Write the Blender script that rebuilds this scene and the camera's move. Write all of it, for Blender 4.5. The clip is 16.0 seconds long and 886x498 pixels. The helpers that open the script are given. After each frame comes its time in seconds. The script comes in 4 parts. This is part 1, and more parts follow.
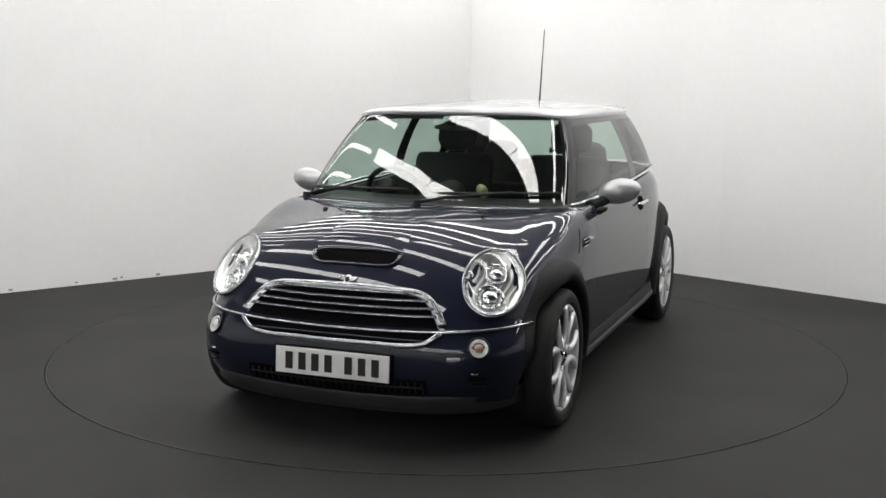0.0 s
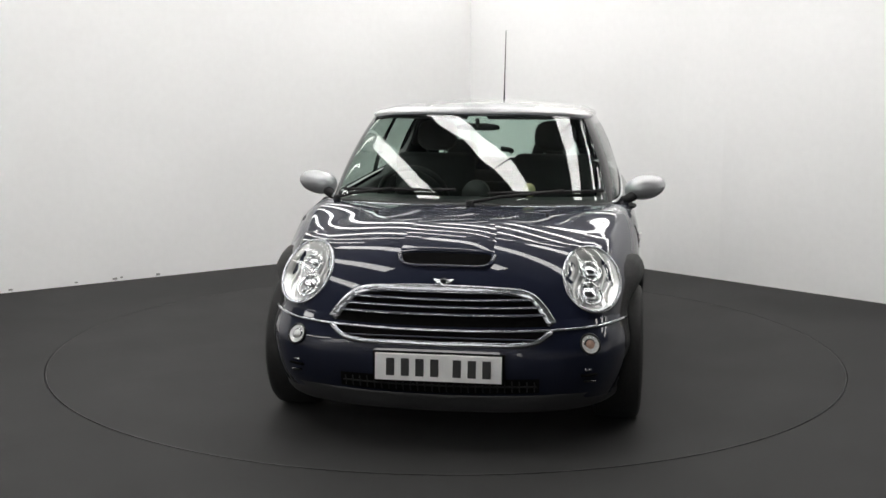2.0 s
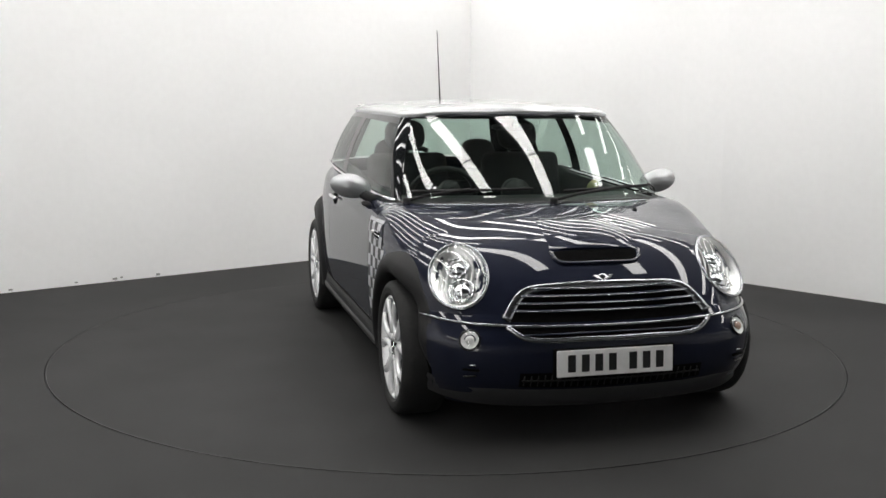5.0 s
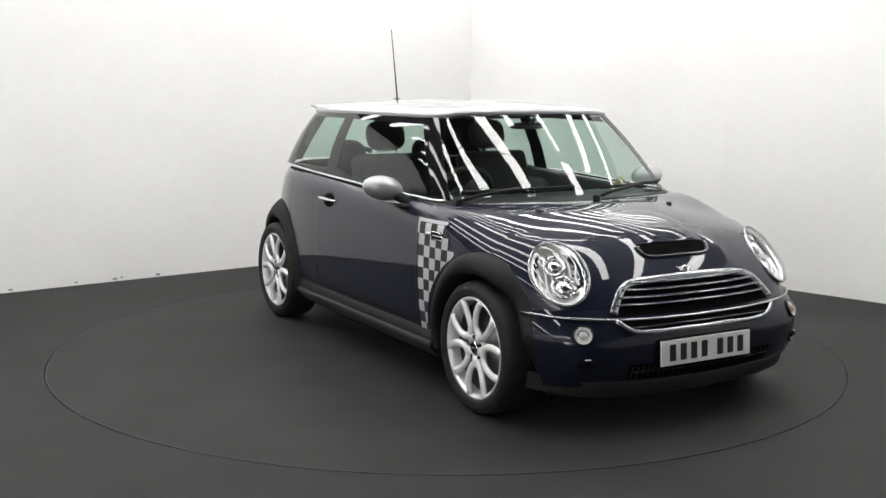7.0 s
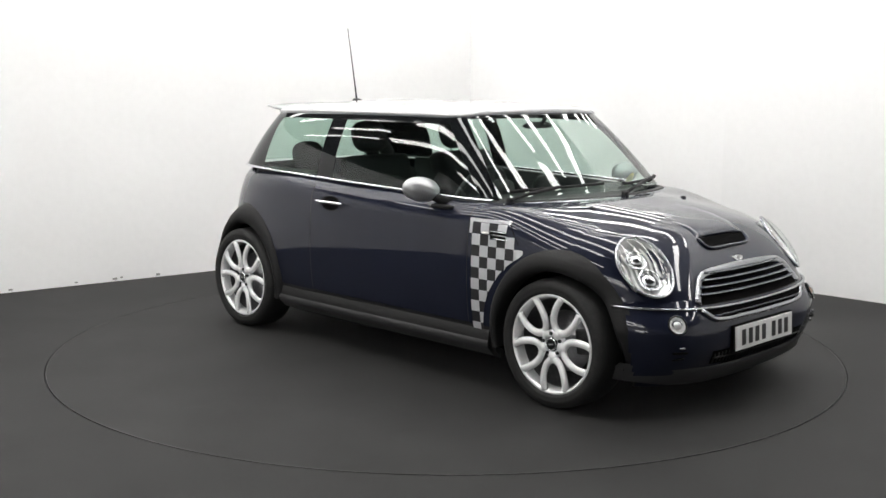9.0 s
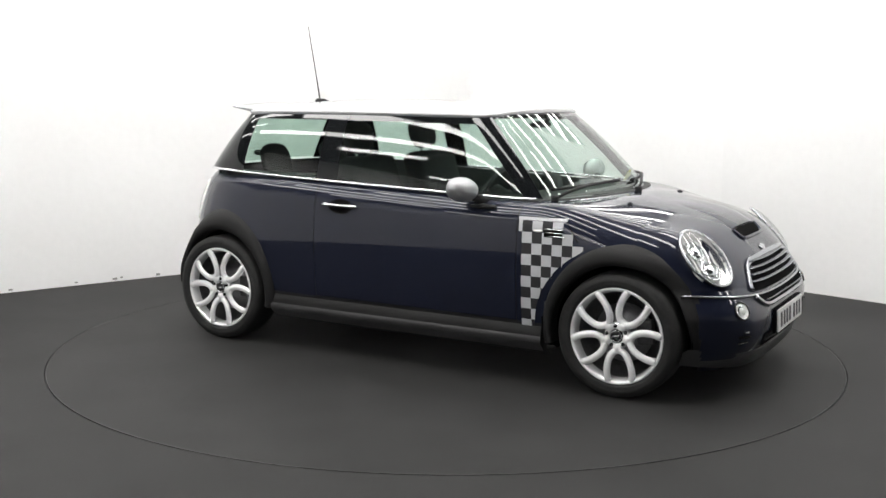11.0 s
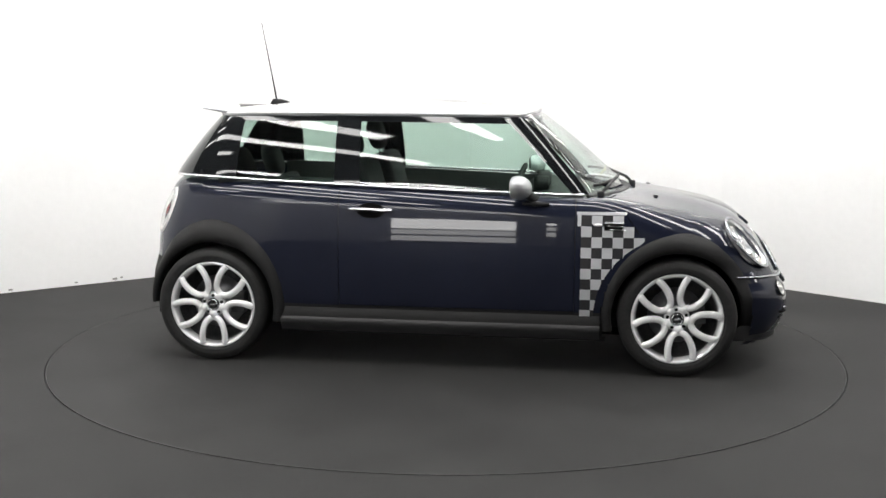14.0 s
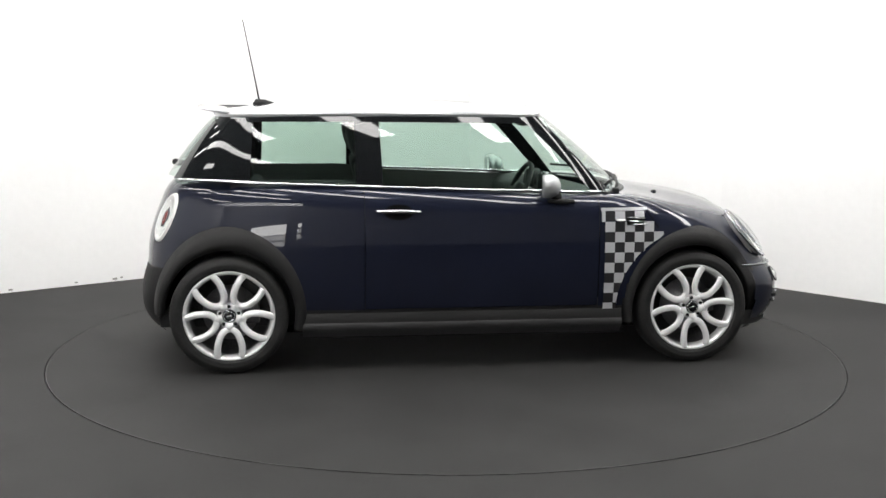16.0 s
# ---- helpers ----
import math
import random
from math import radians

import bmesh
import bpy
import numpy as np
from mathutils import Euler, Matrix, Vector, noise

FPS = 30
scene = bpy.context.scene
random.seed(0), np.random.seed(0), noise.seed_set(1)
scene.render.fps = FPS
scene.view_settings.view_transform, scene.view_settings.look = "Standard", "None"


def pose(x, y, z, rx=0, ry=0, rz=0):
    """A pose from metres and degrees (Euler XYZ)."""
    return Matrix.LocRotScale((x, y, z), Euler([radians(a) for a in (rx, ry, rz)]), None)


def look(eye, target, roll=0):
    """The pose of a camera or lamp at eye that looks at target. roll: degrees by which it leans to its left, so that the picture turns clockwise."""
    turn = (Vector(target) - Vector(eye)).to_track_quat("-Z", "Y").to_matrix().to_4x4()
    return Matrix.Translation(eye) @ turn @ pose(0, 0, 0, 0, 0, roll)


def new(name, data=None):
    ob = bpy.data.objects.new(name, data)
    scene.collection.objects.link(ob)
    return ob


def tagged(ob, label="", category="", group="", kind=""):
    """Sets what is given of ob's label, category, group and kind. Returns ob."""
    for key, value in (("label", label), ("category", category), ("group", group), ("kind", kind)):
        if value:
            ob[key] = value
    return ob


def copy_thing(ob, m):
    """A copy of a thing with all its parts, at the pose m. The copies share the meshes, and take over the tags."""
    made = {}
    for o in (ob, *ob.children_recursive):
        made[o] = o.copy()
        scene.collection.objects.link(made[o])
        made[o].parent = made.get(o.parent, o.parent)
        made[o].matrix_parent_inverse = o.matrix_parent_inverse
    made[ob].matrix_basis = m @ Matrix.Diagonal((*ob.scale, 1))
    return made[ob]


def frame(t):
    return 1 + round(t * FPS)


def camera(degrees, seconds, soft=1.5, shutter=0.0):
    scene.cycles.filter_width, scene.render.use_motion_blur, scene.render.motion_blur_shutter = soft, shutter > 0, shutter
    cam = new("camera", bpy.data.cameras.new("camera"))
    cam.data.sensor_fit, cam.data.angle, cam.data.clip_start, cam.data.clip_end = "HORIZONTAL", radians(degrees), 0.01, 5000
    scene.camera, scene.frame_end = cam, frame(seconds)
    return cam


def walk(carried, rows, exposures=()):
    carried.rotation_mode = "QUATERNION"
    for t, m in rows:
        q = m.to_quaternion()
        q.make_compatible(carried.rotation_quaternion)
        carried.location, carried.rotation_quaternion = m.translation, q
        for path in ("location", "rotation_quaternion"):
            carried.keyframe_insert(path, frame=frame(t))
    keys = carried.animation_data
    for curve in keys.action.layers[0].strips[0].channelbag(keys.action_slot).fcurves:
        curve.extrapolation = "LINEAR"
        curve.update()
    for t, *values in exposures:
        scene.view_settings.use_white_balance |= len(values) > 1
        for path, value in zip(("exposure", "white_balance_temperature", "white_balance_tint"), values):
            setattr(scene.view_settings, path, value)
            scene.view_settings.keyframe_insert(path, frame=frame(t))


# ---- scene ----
AXIS = (0.019, 6.202)          # the turntable's pivot
EYE_Z, TILT, ROLL = 1.467, -8.386, 0.29
cam = camera(44.35, 16.0, soft=1.5)
EYE = (0.0, 0.0, EYE_Z)
AIM = (0.0, math.cos(radians(TILT)), EYE_Z + math.sin(radians(TILT)))
walk(cam, [(0.0, look(EYE, AIM, ROLL)), (16.0, look(EYE, AIM, ROLL))],
     exposures=[(0.0, 0.0), (4.0, 0.03), (9.0, 0.35), (12.0, 0.55), (16.0, 0.64)])
TURN = [  # seconds and the turntable's angle in degrees
    (0, -111.37), (0.5, -109.16), (1, -105.79), (1.5, -101.92), (2, -98.09), (2.5, -94.27), (3, -90.46), (3.5, -86.66), (4, -82.87), (4.5, -79.08), (5, -75.30), (5.5, -71.53), (6, -67.75), (6.5, -63.97), (7, -60.20), (7.5, -56.43), (8, -52.65), (8.5, -48.88), (9, -45.10), (9.5, -41.33), (10, -37.56), (10.5, -33.78), (11, -30.02), (11.5, -26.25), (12, -22.50), (12.5, -18.75), (13, -15.01), (13.5, -11.28), (14, -7.57), (14.5, -3.87), (15, -0.19), (15.5, 3.46), (16, 7.09)]
# ---- world: no daylight reaches the closed studio ----
world = bpy.data.worlds.new("studio_dark")
world.use_nodes = True
world.node_tree.nodes["Background"].inputs["Color"].default_value = (0.5, 0.5, 0.5, 1)
world.node_tree.nodes["Background"].inputs["Strength"].default_value = 0.02
scene.world = world
# ---- materials ----
def material(name, color, rough=0.5, metal=0.0, coat=0.0, grain=0.0, grain_scale=40.0, stain=0.0,
             stain_scale=2.0, bump=0.0, bump_scale=200.0, glow=0.0, specular=0.5):
    m = bpy.data.materials.new(name)
    m.use_nodes = True
    t = m.node_tree
    b = t.nodes["Principled BSDF"]
    b.inputs["Base Color"].default_value = (*color, 1)
    b.inputs["Roughness"].default_value = rough
    b.inputs["Metallic"].default_value = metal
    b.inputs["Coat Weight"].default_value = coat
    b.inputs["Coat Roughness"].default_value = 0.02
    b.inputs["Specular IOR Level"].default_value = specular
    if glow:
        b.inputs["Emission Color"].default_value = (*color, 1)
        b.inputs["Emission Strength"].default_value = glow
    place = t.nodes.new("ShaderNodeTexCoord")

    def noise_at(scale, detail=4.0):
        n = t.nodes.new("ShaderNodeTexNoise")
        n.inputs["Scale"].default_value = scale
        n.inputs["Detail"].default_value = detail
        t.links.new(place.outputs["Object"], n.inputs["Vector"])
        return n.outputs["Fac"]

    colour = None
    for amount, scale in ((grain, grain_scale), (stain, stain_scale)):
        if not amount:
            continue
        ramp = t.nodes.new("ShaderNodeMapRange")
        ramp.inputs["From Min"].default_value, ramp.inputs["From Max"].default_value = 0.3, 0.7
        ramp.inputs["To Min"].default_value, ramp.inputs["To Max"].default_value = 1 - amount, 1 + amount
        t.links.new(noise_at(scale), ramp.inputs["Value"])
        mul = t.nodes.new("ShaderNodeMix")
        mul.data_type, mul.blend_type = "RGBA", "MULTIPLY"
        mul.inputs["Factor"].default_value = 1.0
        if colour is None:
            mul.inputs["A"].default_value = (*color, 1)
        else:
            t.links.new(colour, mul.inputs["A"])
        t.links.new(ramp.outputs["Result"], mul.inputs["B"])
        colour = mul.outputs["Result"]
    if colour is not None:
        t.links.new(colour, b.inputs["Base Color"])
    if bump:
        node = t.nodes.new("ShaderNodeBump")
        node.inputs["Strength"].default_value = bump
        node.inputs["Distance"].default_value = 0.004
        t.links.new(noise_at(bump_scale), node.inputs["Height"])
        t.links.new(node.outputs["Normal"], b.inputs["Normal"])
    return m


def glass(name, tint, base=0.045):
    """A pane: clear straight on, mirror-like at a glancing angle."""
    m = bpy.data.materials.new(name)
    m.use_nodes = True
    t = m.node_tree
    t.nodes.clear()
    out = t.nodes.new("ShaderNodeOutputMaterial")
    mix = t.nodes.new("ShaderNodeMixShader")
    clear = t.nodes.new("ShaderNodeBsdfTransparent")
    clear.inputs["Color"].default_value = (*tint, 1)
    gloss = t.nodes.new("ShaderNodeBsdfGlossy")
    gloss.inputs["Roughness"].default_value = 0.008
    side = t.nodes.new("ShaderNodeLayerWeight")
    side.inputs["Blend"].default_value = 0.5
    power = t.nodes.new("ShaderNodeMath")
    power.operation, power.inputs[1].default_value = "POWER", 5.0
    spread = t.nodes.new("ShaderNodeMapRange")
    spread.inputs["To Min"].default_value, spread.inputs["To Max"].default_value = base, 0.95
    t.links.new(side.outputs["Facing"], power.inputs[0])
    t.links.new(power.outputs[0], spread.inputs["Value"])
    t.links.new(spread.outputs["Result"], mix.inputs["Fac"])
    t.links.new(clear.outputs[0], mix.inputs[1])
    t.links.new(gloss.outputs[0], mix.inputs[2])
    t.links.new(mix.outputs[0], out.inputs["Surface"])
    return m


PAINT = material("navy_metallic_paint", (0.0086, 0.0112, 0.0242), 0.45, 0.2, 0.9, 0.10, 900, 0.08, 3, specular=0.08)
SILVER = material("silver_roof_paint", (0.42, 0.43, 0.44), 0.30, 0.5, 1.0, 0.03, 700, 0.03, 4)
BLACK_GLOSS = material("black_gloss_trim", (0.008, 0.009, 0.010), 0.03, 0, 0, 0.1, 60, 0.1, 6, specular=0.4)
PLASTIC = material("matt_black_plastic", (0.0095, 0.0095, 0.0098), 0.62, 0, 0, 0.18, 300, 0.15, 7, 0.25, 500, specular=0.3)
# lighter than the black plastic: sheen on lip and sill edge put into the colour
SILL_GREY = material("sheen_grey_plastic", (0.025, 0.025, 0.026), 0.45, 0, 0, 0.15, 250, 0.2, 5, 0.2, 400)
# near-black: the shade inside recesses and under the car is put into the colour
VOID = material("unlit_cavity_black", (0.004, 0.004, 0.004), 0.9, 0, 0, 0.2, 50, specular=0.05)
CHROME = material("chrome", (0.82, 0.83, 0.84), 0.10, 1.0, 0, 0.03, 80)
DULL_CHROME = material("dulled_chrome", (0.38, 0.39, 0.41), 0.22, 1.0, 0, 0.06, 90, 0.06, 9)
ALLOY = material("silver_alloy", (0.88, 0.89, 0.90), 0.26, 0.35, 0.5, 0.04, 400, 0.06, 14)
# much darker alloy for the barrel behind the petals and the caliper
ALLOY_IN = material("dark_inner_alloy", (0.07, 0.07, 0.072), 0.5, 0.6, 0, 0.2, 120, 0.2, 15)
STEEL = material("brake_disc_steel", (0.30, 0.30, 0.31), 0.35, 0.9, 0, 0.15, 160)
RUBBER = material("tyre_rubber", (0.015, 0.015, 0.015), 0.62, 0, 0, 0.2, 90, 0.2, 9, 0.3, 350, specular=0.3)
CABIN = material("charcoal_cabin_cloth", (0.014, 0.0145, 0.0155), 0.85, 0, 0, 0.25, 220, 0.15, 6, 0.3, 600)
DASH = material("black_dashboard_vinyl", (0.009, 0.0095, 0.010), 0.55, 0, 0, 0.2, 250, 0.1, 5, 0.3, 500)
PLATE = material("white_reflective_plate", (0.80, 0.80, 0.79), 0.4, 0, 0, 0.04, 300, 0.06, 12)
PLATE_INK = material("black_plate_print", (0.012, 0.012, 0.012), 0.4, 0, 0, 0.1, 200)
DECAL_DARK = material("dark_grey_vinyl_decal", (0.011, 0.011, 0.013), 0.45, 0, 0, 0.1, 300, 0.05, 10)
DECAL = material("silver_vinyl_decal", (0.54, 0.55, 0.57), 0.38, 0.2, 0, 0.05, 300, 0.05, 10)
AMBER = material("amber_bulb", (0.36, 0.22, 0.16), 0.3, 0, 0.5, 0.1, 80)
FROSTED = material("pale_lamp_reflector", (0.82, 0.82, 0.81), 0.22, 0.15, 0.6, 0.12, 120, 0, 2, 0.6, 90)
REFLECTOR = material("faceted_lamp_mirror", (0.90, 0.90, 0.89), 0.16, 0.65, 0, 0.08, 120, 0, 2, 0.7, 70)
TAIL_RED = material("red_tail_lens", (0.20, 0.04, 0.04), 0.15, 0, 0.6, 0.1, 60)
PAPER = material("cream_paper_disc", (0.55, 0.56, 0.30), 0.7, 0, 0, 0.1, 60)
SCREEN_GLASS = glass("green_tinted_windscreen", (0.75, 0.84, 0.795), 0.085)
SIDE_GLASS = glass("green_tinted_side_glass", (0.70, 0.82, 0.76), 0.07)
DARK_GLASS = glass("dark_tinted_side_glass", (0.64, 0.76, 0.70), 0.07)
LENS = glass("clear_lamp_lens", (0.94, 0.95, 0.95), 0.06)
WALL = material("white_painted_wall", (0.88, 0.88, 0.877), 0.75, 0, 0, 0.012, 18, 0.03, 0.7, 0.05, 160)
FLOOR = material("charcoal_studio_floor", (0.0226, 0.0226, 0.0223), 0.72, 0, 0, 0.12, 130, 0.20, 1.6, 0.3, 260, specular=0.25)
TABLE = material("charcoal_turntable_deck", (0.0226, 0.0226, 0.0223), 0.70, 0, 0, 0.12, 120, 0.24, 1.8, 0.3, 240, specular=0.25)
EDGE_TRIM = material("worn_steel_edging", (0.035, 0.035, 0.035), 0.5, 0.3, 0, 0.5, 25, 0.6, 2)
# grey set by how dim the unseen walls look in the car's reflections
DIM_WALL = material("dim_unseen_wall", (0.45, 0.45, 0.455), 0.85, 0, 0, 0.05, 30, 0.1, 1)
SCUFF = material("grey_scuff", (0.30, 0.30, 0.29), 0.8, 0, 0, 0.3, 60)
CEILING = material("dark_grey_soffit", (0.10, 0.10, 0.10), 0.9, 0, 0, 0.06, 20, 0.1, 1)
HOUSING = material("white_lamp_housing", (0.5, 0.5, 0.5), 0.5, 0, 0, 0.04, 30)
TUBE = material("lit_lamp_diffuser", (1.0, 0.985, 0.965), 0.5, glow=10.8)
PANEL = material("lit_light_panel", (1.0, 0.985, 0.965), 0.5, glow=6.5)
PANEL_LOW = material("faint_light_panel", (1.0, 0.985, 0.965), 0.5, glow=2.6)
# ---- mesh helpers ----
def link(name, me, mat, parent=None, label="", smooth=False):
    me.materials.append(mat)
    if smooth:
        me.shade_smooth()
    ob = new(name, me)
    ob.parent = parent
    if label:
        tagged(ob, label)
    return ob


def part(name, bm, mat, parent=None, label="", smooth=False):
    me = bpy.data.meshes.new(name)
    bm.normal_update()
    bm.to_mesh(me)
    bm.free()
    return link(name, me, mat, parent, label, smooth)


def raw(name, verts, faces, mat, parent=None, label="", smooth=True):
    me = bpy.data.meshes.new(name)
    me.from_pydata([tuple(map(float, v)) for v in verts], [], [tuple(map(int, f)) for f in faces])
    me.validate()
    return link(name, me, mat, parent, label, smooth)


def box(bm, x0, y0, z0, x1, y1, z1, bevel=0.0):
    r = bmesh.ops.create_cube(bm, size=1)
    for v in r["verts"]:
        v.co = Vector(((x0 + x1) / 2 + v.co.x * (x1 - x0), (y0 + y1) / 2 + v.co.y * (y1 - y0),
                       (z0 + z1) / 2 + v.co.z * (z1 - z0)))
    if bevel:
        es = {e for v in r["verts"] for e in v.link_edges}
        bmesh.ops.bevel(bm, geom=list(es), offset=bevel, segments=3, affect="EDGES", profile=0.6)
    return r["verts"]


def a_box(name, x0, y0, z0, x1, y1, z1, mat, parent=None, label="", bevel=0.0):
    bm = bmesh.new()
    box(bm, x0, y0, z0, x1, y1, z1, bevel)
    return part(name, bm, mat, parent, label, False)


def grid_faces(rows, cols, base=0, closed=False):
    n = cols if closed else cols - 1
    return [(base + r * cols + c, base + r * cols + (c + 1) % cols, base + (r + 1) * cols + (c + 1) % cols,
             base + (r + 1) * cols + c) for r in range(rows - 1) for c in range(n)]


def tube(path, radius, sides=10, flat=1.0, up=(0, 0, 1), closed=False, caps=True, taper=None):
    """A bar along a path of points; flat squeezes it along the second axis."""
    path = np.asarray(path, float)
    n = len(path)
    verts = []
    for i in range(n):
        a = path[(i - 1) % n] if (closed or i) else path[i]
        b = path[(i + 1) % n] if (closed or i < n - 1) else path[i]
        d = (b - a) / (np.linalg.norm(b - a) + 1e-9)
        s = np.cross(d, up)
        s /= np.linalg.norm(s) + 1e-9
        u = np.cross(s, d)
        k = radius * (taper[i] if taper is not None else 1.0)
        for j in range(sides):
            q = 2 * math.pi * j / sides
            verts.append(path[i] + s * math.cos(q) * k + u * math.sin(q) * k * flat)
    faces = grid_faces(n, sides, 0, True)
    if closed:
        faces += [((n - 1) * sides + j, (n - 1) * sides + (j + 1) % sides, (j + 1) % sides, j) for j in range(sides)]
    elif caps:
        faces += [tuple(range(sides))[::-1], tuple((n - 1) * sides + j for j in range(sides))]
    return verts, faces


def join(*meshes):
    verts, faces = [], []
    for v, f in meshes:
        k = len(verts)
        verts += list(v)
        faces += [tuple(i + k for i in q) for q in f]
    return verts, faces


# ---- the studio ----
CORNER, LEFT_END, RIGHT_END = (0.25, 10.33), (-6.05, 5.39), (5.85, 4.62)
BACK_Y, TOP, WALL_TOP = -3.2, 3.6, 2.38


def wall(name, a, b, mat, thick=0.12, high=WALL_TOP):
    """A wall whose inner face runs from a to b; the room lies on its right."""
    a, b = Vector(a), Vector(b)
    d = b - a
    bm = bmesh.new()
    box(bm, 0, 0, 0, d.length, thick, high)
    ob = part(name, bm, mat)
    ob.matrix_basis = Matrix.Translation((a.x, a.y, 0)) @ Matrix.Rotation(math.atan2(d.y, d.x), 4, "Z")
    return tagged(ob, kind="structure")


west = tagged(wall("wall_west", LEFT_END, CORNER, WALL), "plain white painted studio wall with scuffs along its foot")
for q, z, w, h in ((4.49, 0.012, 0.035, 0.016), (4.55, 0.020, 0.018, 0.012), (4.84, 0.010, 0.030, 0.018), (4.20, 0.018, 0.022, 0.010), (3.72, 0.014, 0.03, 0.012)):
    bm = bmesh.new()
    box(bm, q, -0.0035, z, q + w, 0.001, z + h, 0.001)
    part("scuff", bm, SCUFF, west)
# the east wall: a low panel next to the corner, then a higher one
STEP = tuple(c + (r - c) * 0.34 for c, r in zip(CORNER, RIGHT_END))
tagged(wall("wall_east_1", CORNER, STEP, WALL), "plain white painted studio wall")
tagged(wall("wall_east_2", STEP, RIGHT_END, WALL, 0.12, 3.4), "plain white painted studio wall")
wall("wall_side_left", (LEFT_END[0], BACK_Y), LEFT_END, WALL, 0.12, TOP)
wall("wall_side_right", RIGHT_END, (RIGHT_END[0], BACK_Y), WALL)
# unseen back wall, its dimness put into the grey
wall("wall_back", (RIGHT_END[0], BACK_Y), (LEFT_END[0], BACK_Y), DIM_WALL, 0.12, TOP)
# unseen dim hall added round the partition walls, its dimness put into the grey
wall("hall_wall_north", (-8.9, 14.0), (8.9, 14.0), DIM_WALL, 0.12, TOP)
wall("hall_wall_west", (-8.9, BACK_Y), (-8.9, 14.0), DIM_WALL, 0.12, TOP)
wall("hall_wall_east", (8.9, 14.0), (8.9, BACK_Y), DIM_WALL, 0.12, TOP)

RING = 2.203


def ring_sheet(name, r_in, mat):
    verts, faces, n = [], [], 128
    for i in range(n):
        a = 2 * math.pi * i / n
        c, s = math.cos(a), math.sin(a)
        k = min((9.0 / abs(c)) if abs(c) > 1e-6 else 1e9, (10.5 / abs(s)) if abs(s) > 1e-6 else 1e9)
        for r, z in ((r_in, -0.03), (r_in, -0.004), (r_in + 0.004, 0.0), (3.4, 0.0), (k, 0.0)):
            verts.append((AXIS[0] + c * r, AXIS[1] + s * r, z))
    for i in range(n):
        j = (i + 1) % n
        faces += [(i * 5 + q, i * 5 + q + 1, j * 5 + q + 1, j * 5 + q) for q in range(4)]
    ob = raw(name, verts, [f[::-1] for f in faces], mat, None, "", False)
    return tagged(ob, "matt charcoal studio floor", kind="structure")


ring_sheet("floor", RING + 0.001, FLOOR)
bm = bmesh.new()
box(bm, -9, -5, -0.12, 9, 17, -0.03)
tagged(part("subfloor", bm, FLOOR), kind="structure")


def build_turntable():
    table, n = new("turntable"), 128

    def disc(rings):
        v = [(r * math.cos(2 * math.pi * i / n), r * math.sin(2 * math.pi * i / n), z) for r, z in rings for i in range(n)]
        return v, [(f[0], f[3], f[2], f[1]) for f in grid_faces(len(rings), n, 0, True)]

    verts, faces = disc(((0.02, 0.0), (1.1, 0.0), (RING - 0.008, 0.0), (RING - 0.008, -0.02)))
    raw("deck", verts, faces + [tuple(range(n))], TABLE, table, "matt charcoal deck", False)
    raw("edge_trim", *disc(((RING - 0.008, -0.003), (RING - 0.007, 0.0008), (RING - 0.0035, 0.0008), (RING - 0.0025, -0.004), (RING - 0.0025, -0.028))), EDGE_TRIM, table, "thin worn steel edge", False)
    return tagged(table, "round charcoal turntable set flush into the studio floor", "turntable")


turntable = build_turntable()

bm = bmesh.new()
box(bm, -9.1, BACK_Y - 0.3, TOP, 9.1, 14.2, TOP + 0.1)
tagged(part("ceiling", bm, CEILING), kind="structure")


def build_strip(length, width, name_group):
    """A ceiling batten along x: white housing and a row of lit diffusers with dark joints."""
    lamp = new("strip_light")
    bm = bmesh.new()
    box(bm, -length / 2, -width / 2 - 0.012, 0.03, length / 2, width / 2 + 0.012, 0.08)
    part("housing", bm, HOUSING, lamp)
    cells = max(1, round(length / 0.62))
    step = length / cells
    for i in range(cells):
        x = -length / 2 + i * step
        bm = bmesh.new()
        box(bm, x + 0.014, -width / 2, 0.0, x + step - 0.014, width / 2, 0.03)
        part("diffuser", bm, TUBE, lamp)
    return tagged(lamp, "long white fluorescent ceiling strip light, switched on", "strip light", name_group)


# parallel rows across the ceiling, slanted like the east wall
SLANT, SPACING = -55.0, 0.52
run = Vector((math.cos(radians(SLANT)), math.sin(radians(SLANT))))
step_dir = Vector((-run.y, run.x))


def inside(p, near, low=3.9):
    """Over the turntable, the white walls and the hall behind them."""
    # near rows run on, unseen, to brighten the left wall and floor
    if near and p.x < -1.0:
        low = 0.4 if p.x < -2.0 else 2.0
    return low < p.y < 12.4 and (-5.4 if near else -4.4) < p.x < 6.6


for k in range(-16, 17):
    base = Vector((0.2, 5.6)) + step_dir * (k * SPACING)
    # every second row stops short, except over the right of the floor
    cross = base + run * ((4.6 - base.y) / run.y)
    low = (5.2 if cross.x < 0.8 else 5.8 if cross.x > 2.4 else 3.8) if k % 2 else 3.8
    on = [q for q in np.arange(-9, 9, 0.1) if inside(base + run * float(q), k % 6 == 0, low)]
    if len(on) < 8:
        continue
    # wide lamps over the turntable, narrow ones beyond it
    for width, stretch in ((0.22, [q for q in on if (base + run * float(q)).y < 6.6 and k % 2 == 0]), (0.068, [q for q in on if (base + run * float(q)).y > 6.7])):
        if len(stretch) < 8:
            continue
        lo, hi = float(stretch[0]), float(stretch[-1])
        mid = base + run * ((lo + hi) / 2)
        build_strip(hi - lo, width, "ceiling strip lights").matrix_basis = pose(mid.x, mid.y, TOP - 0.08, 0, 0, SLANT)


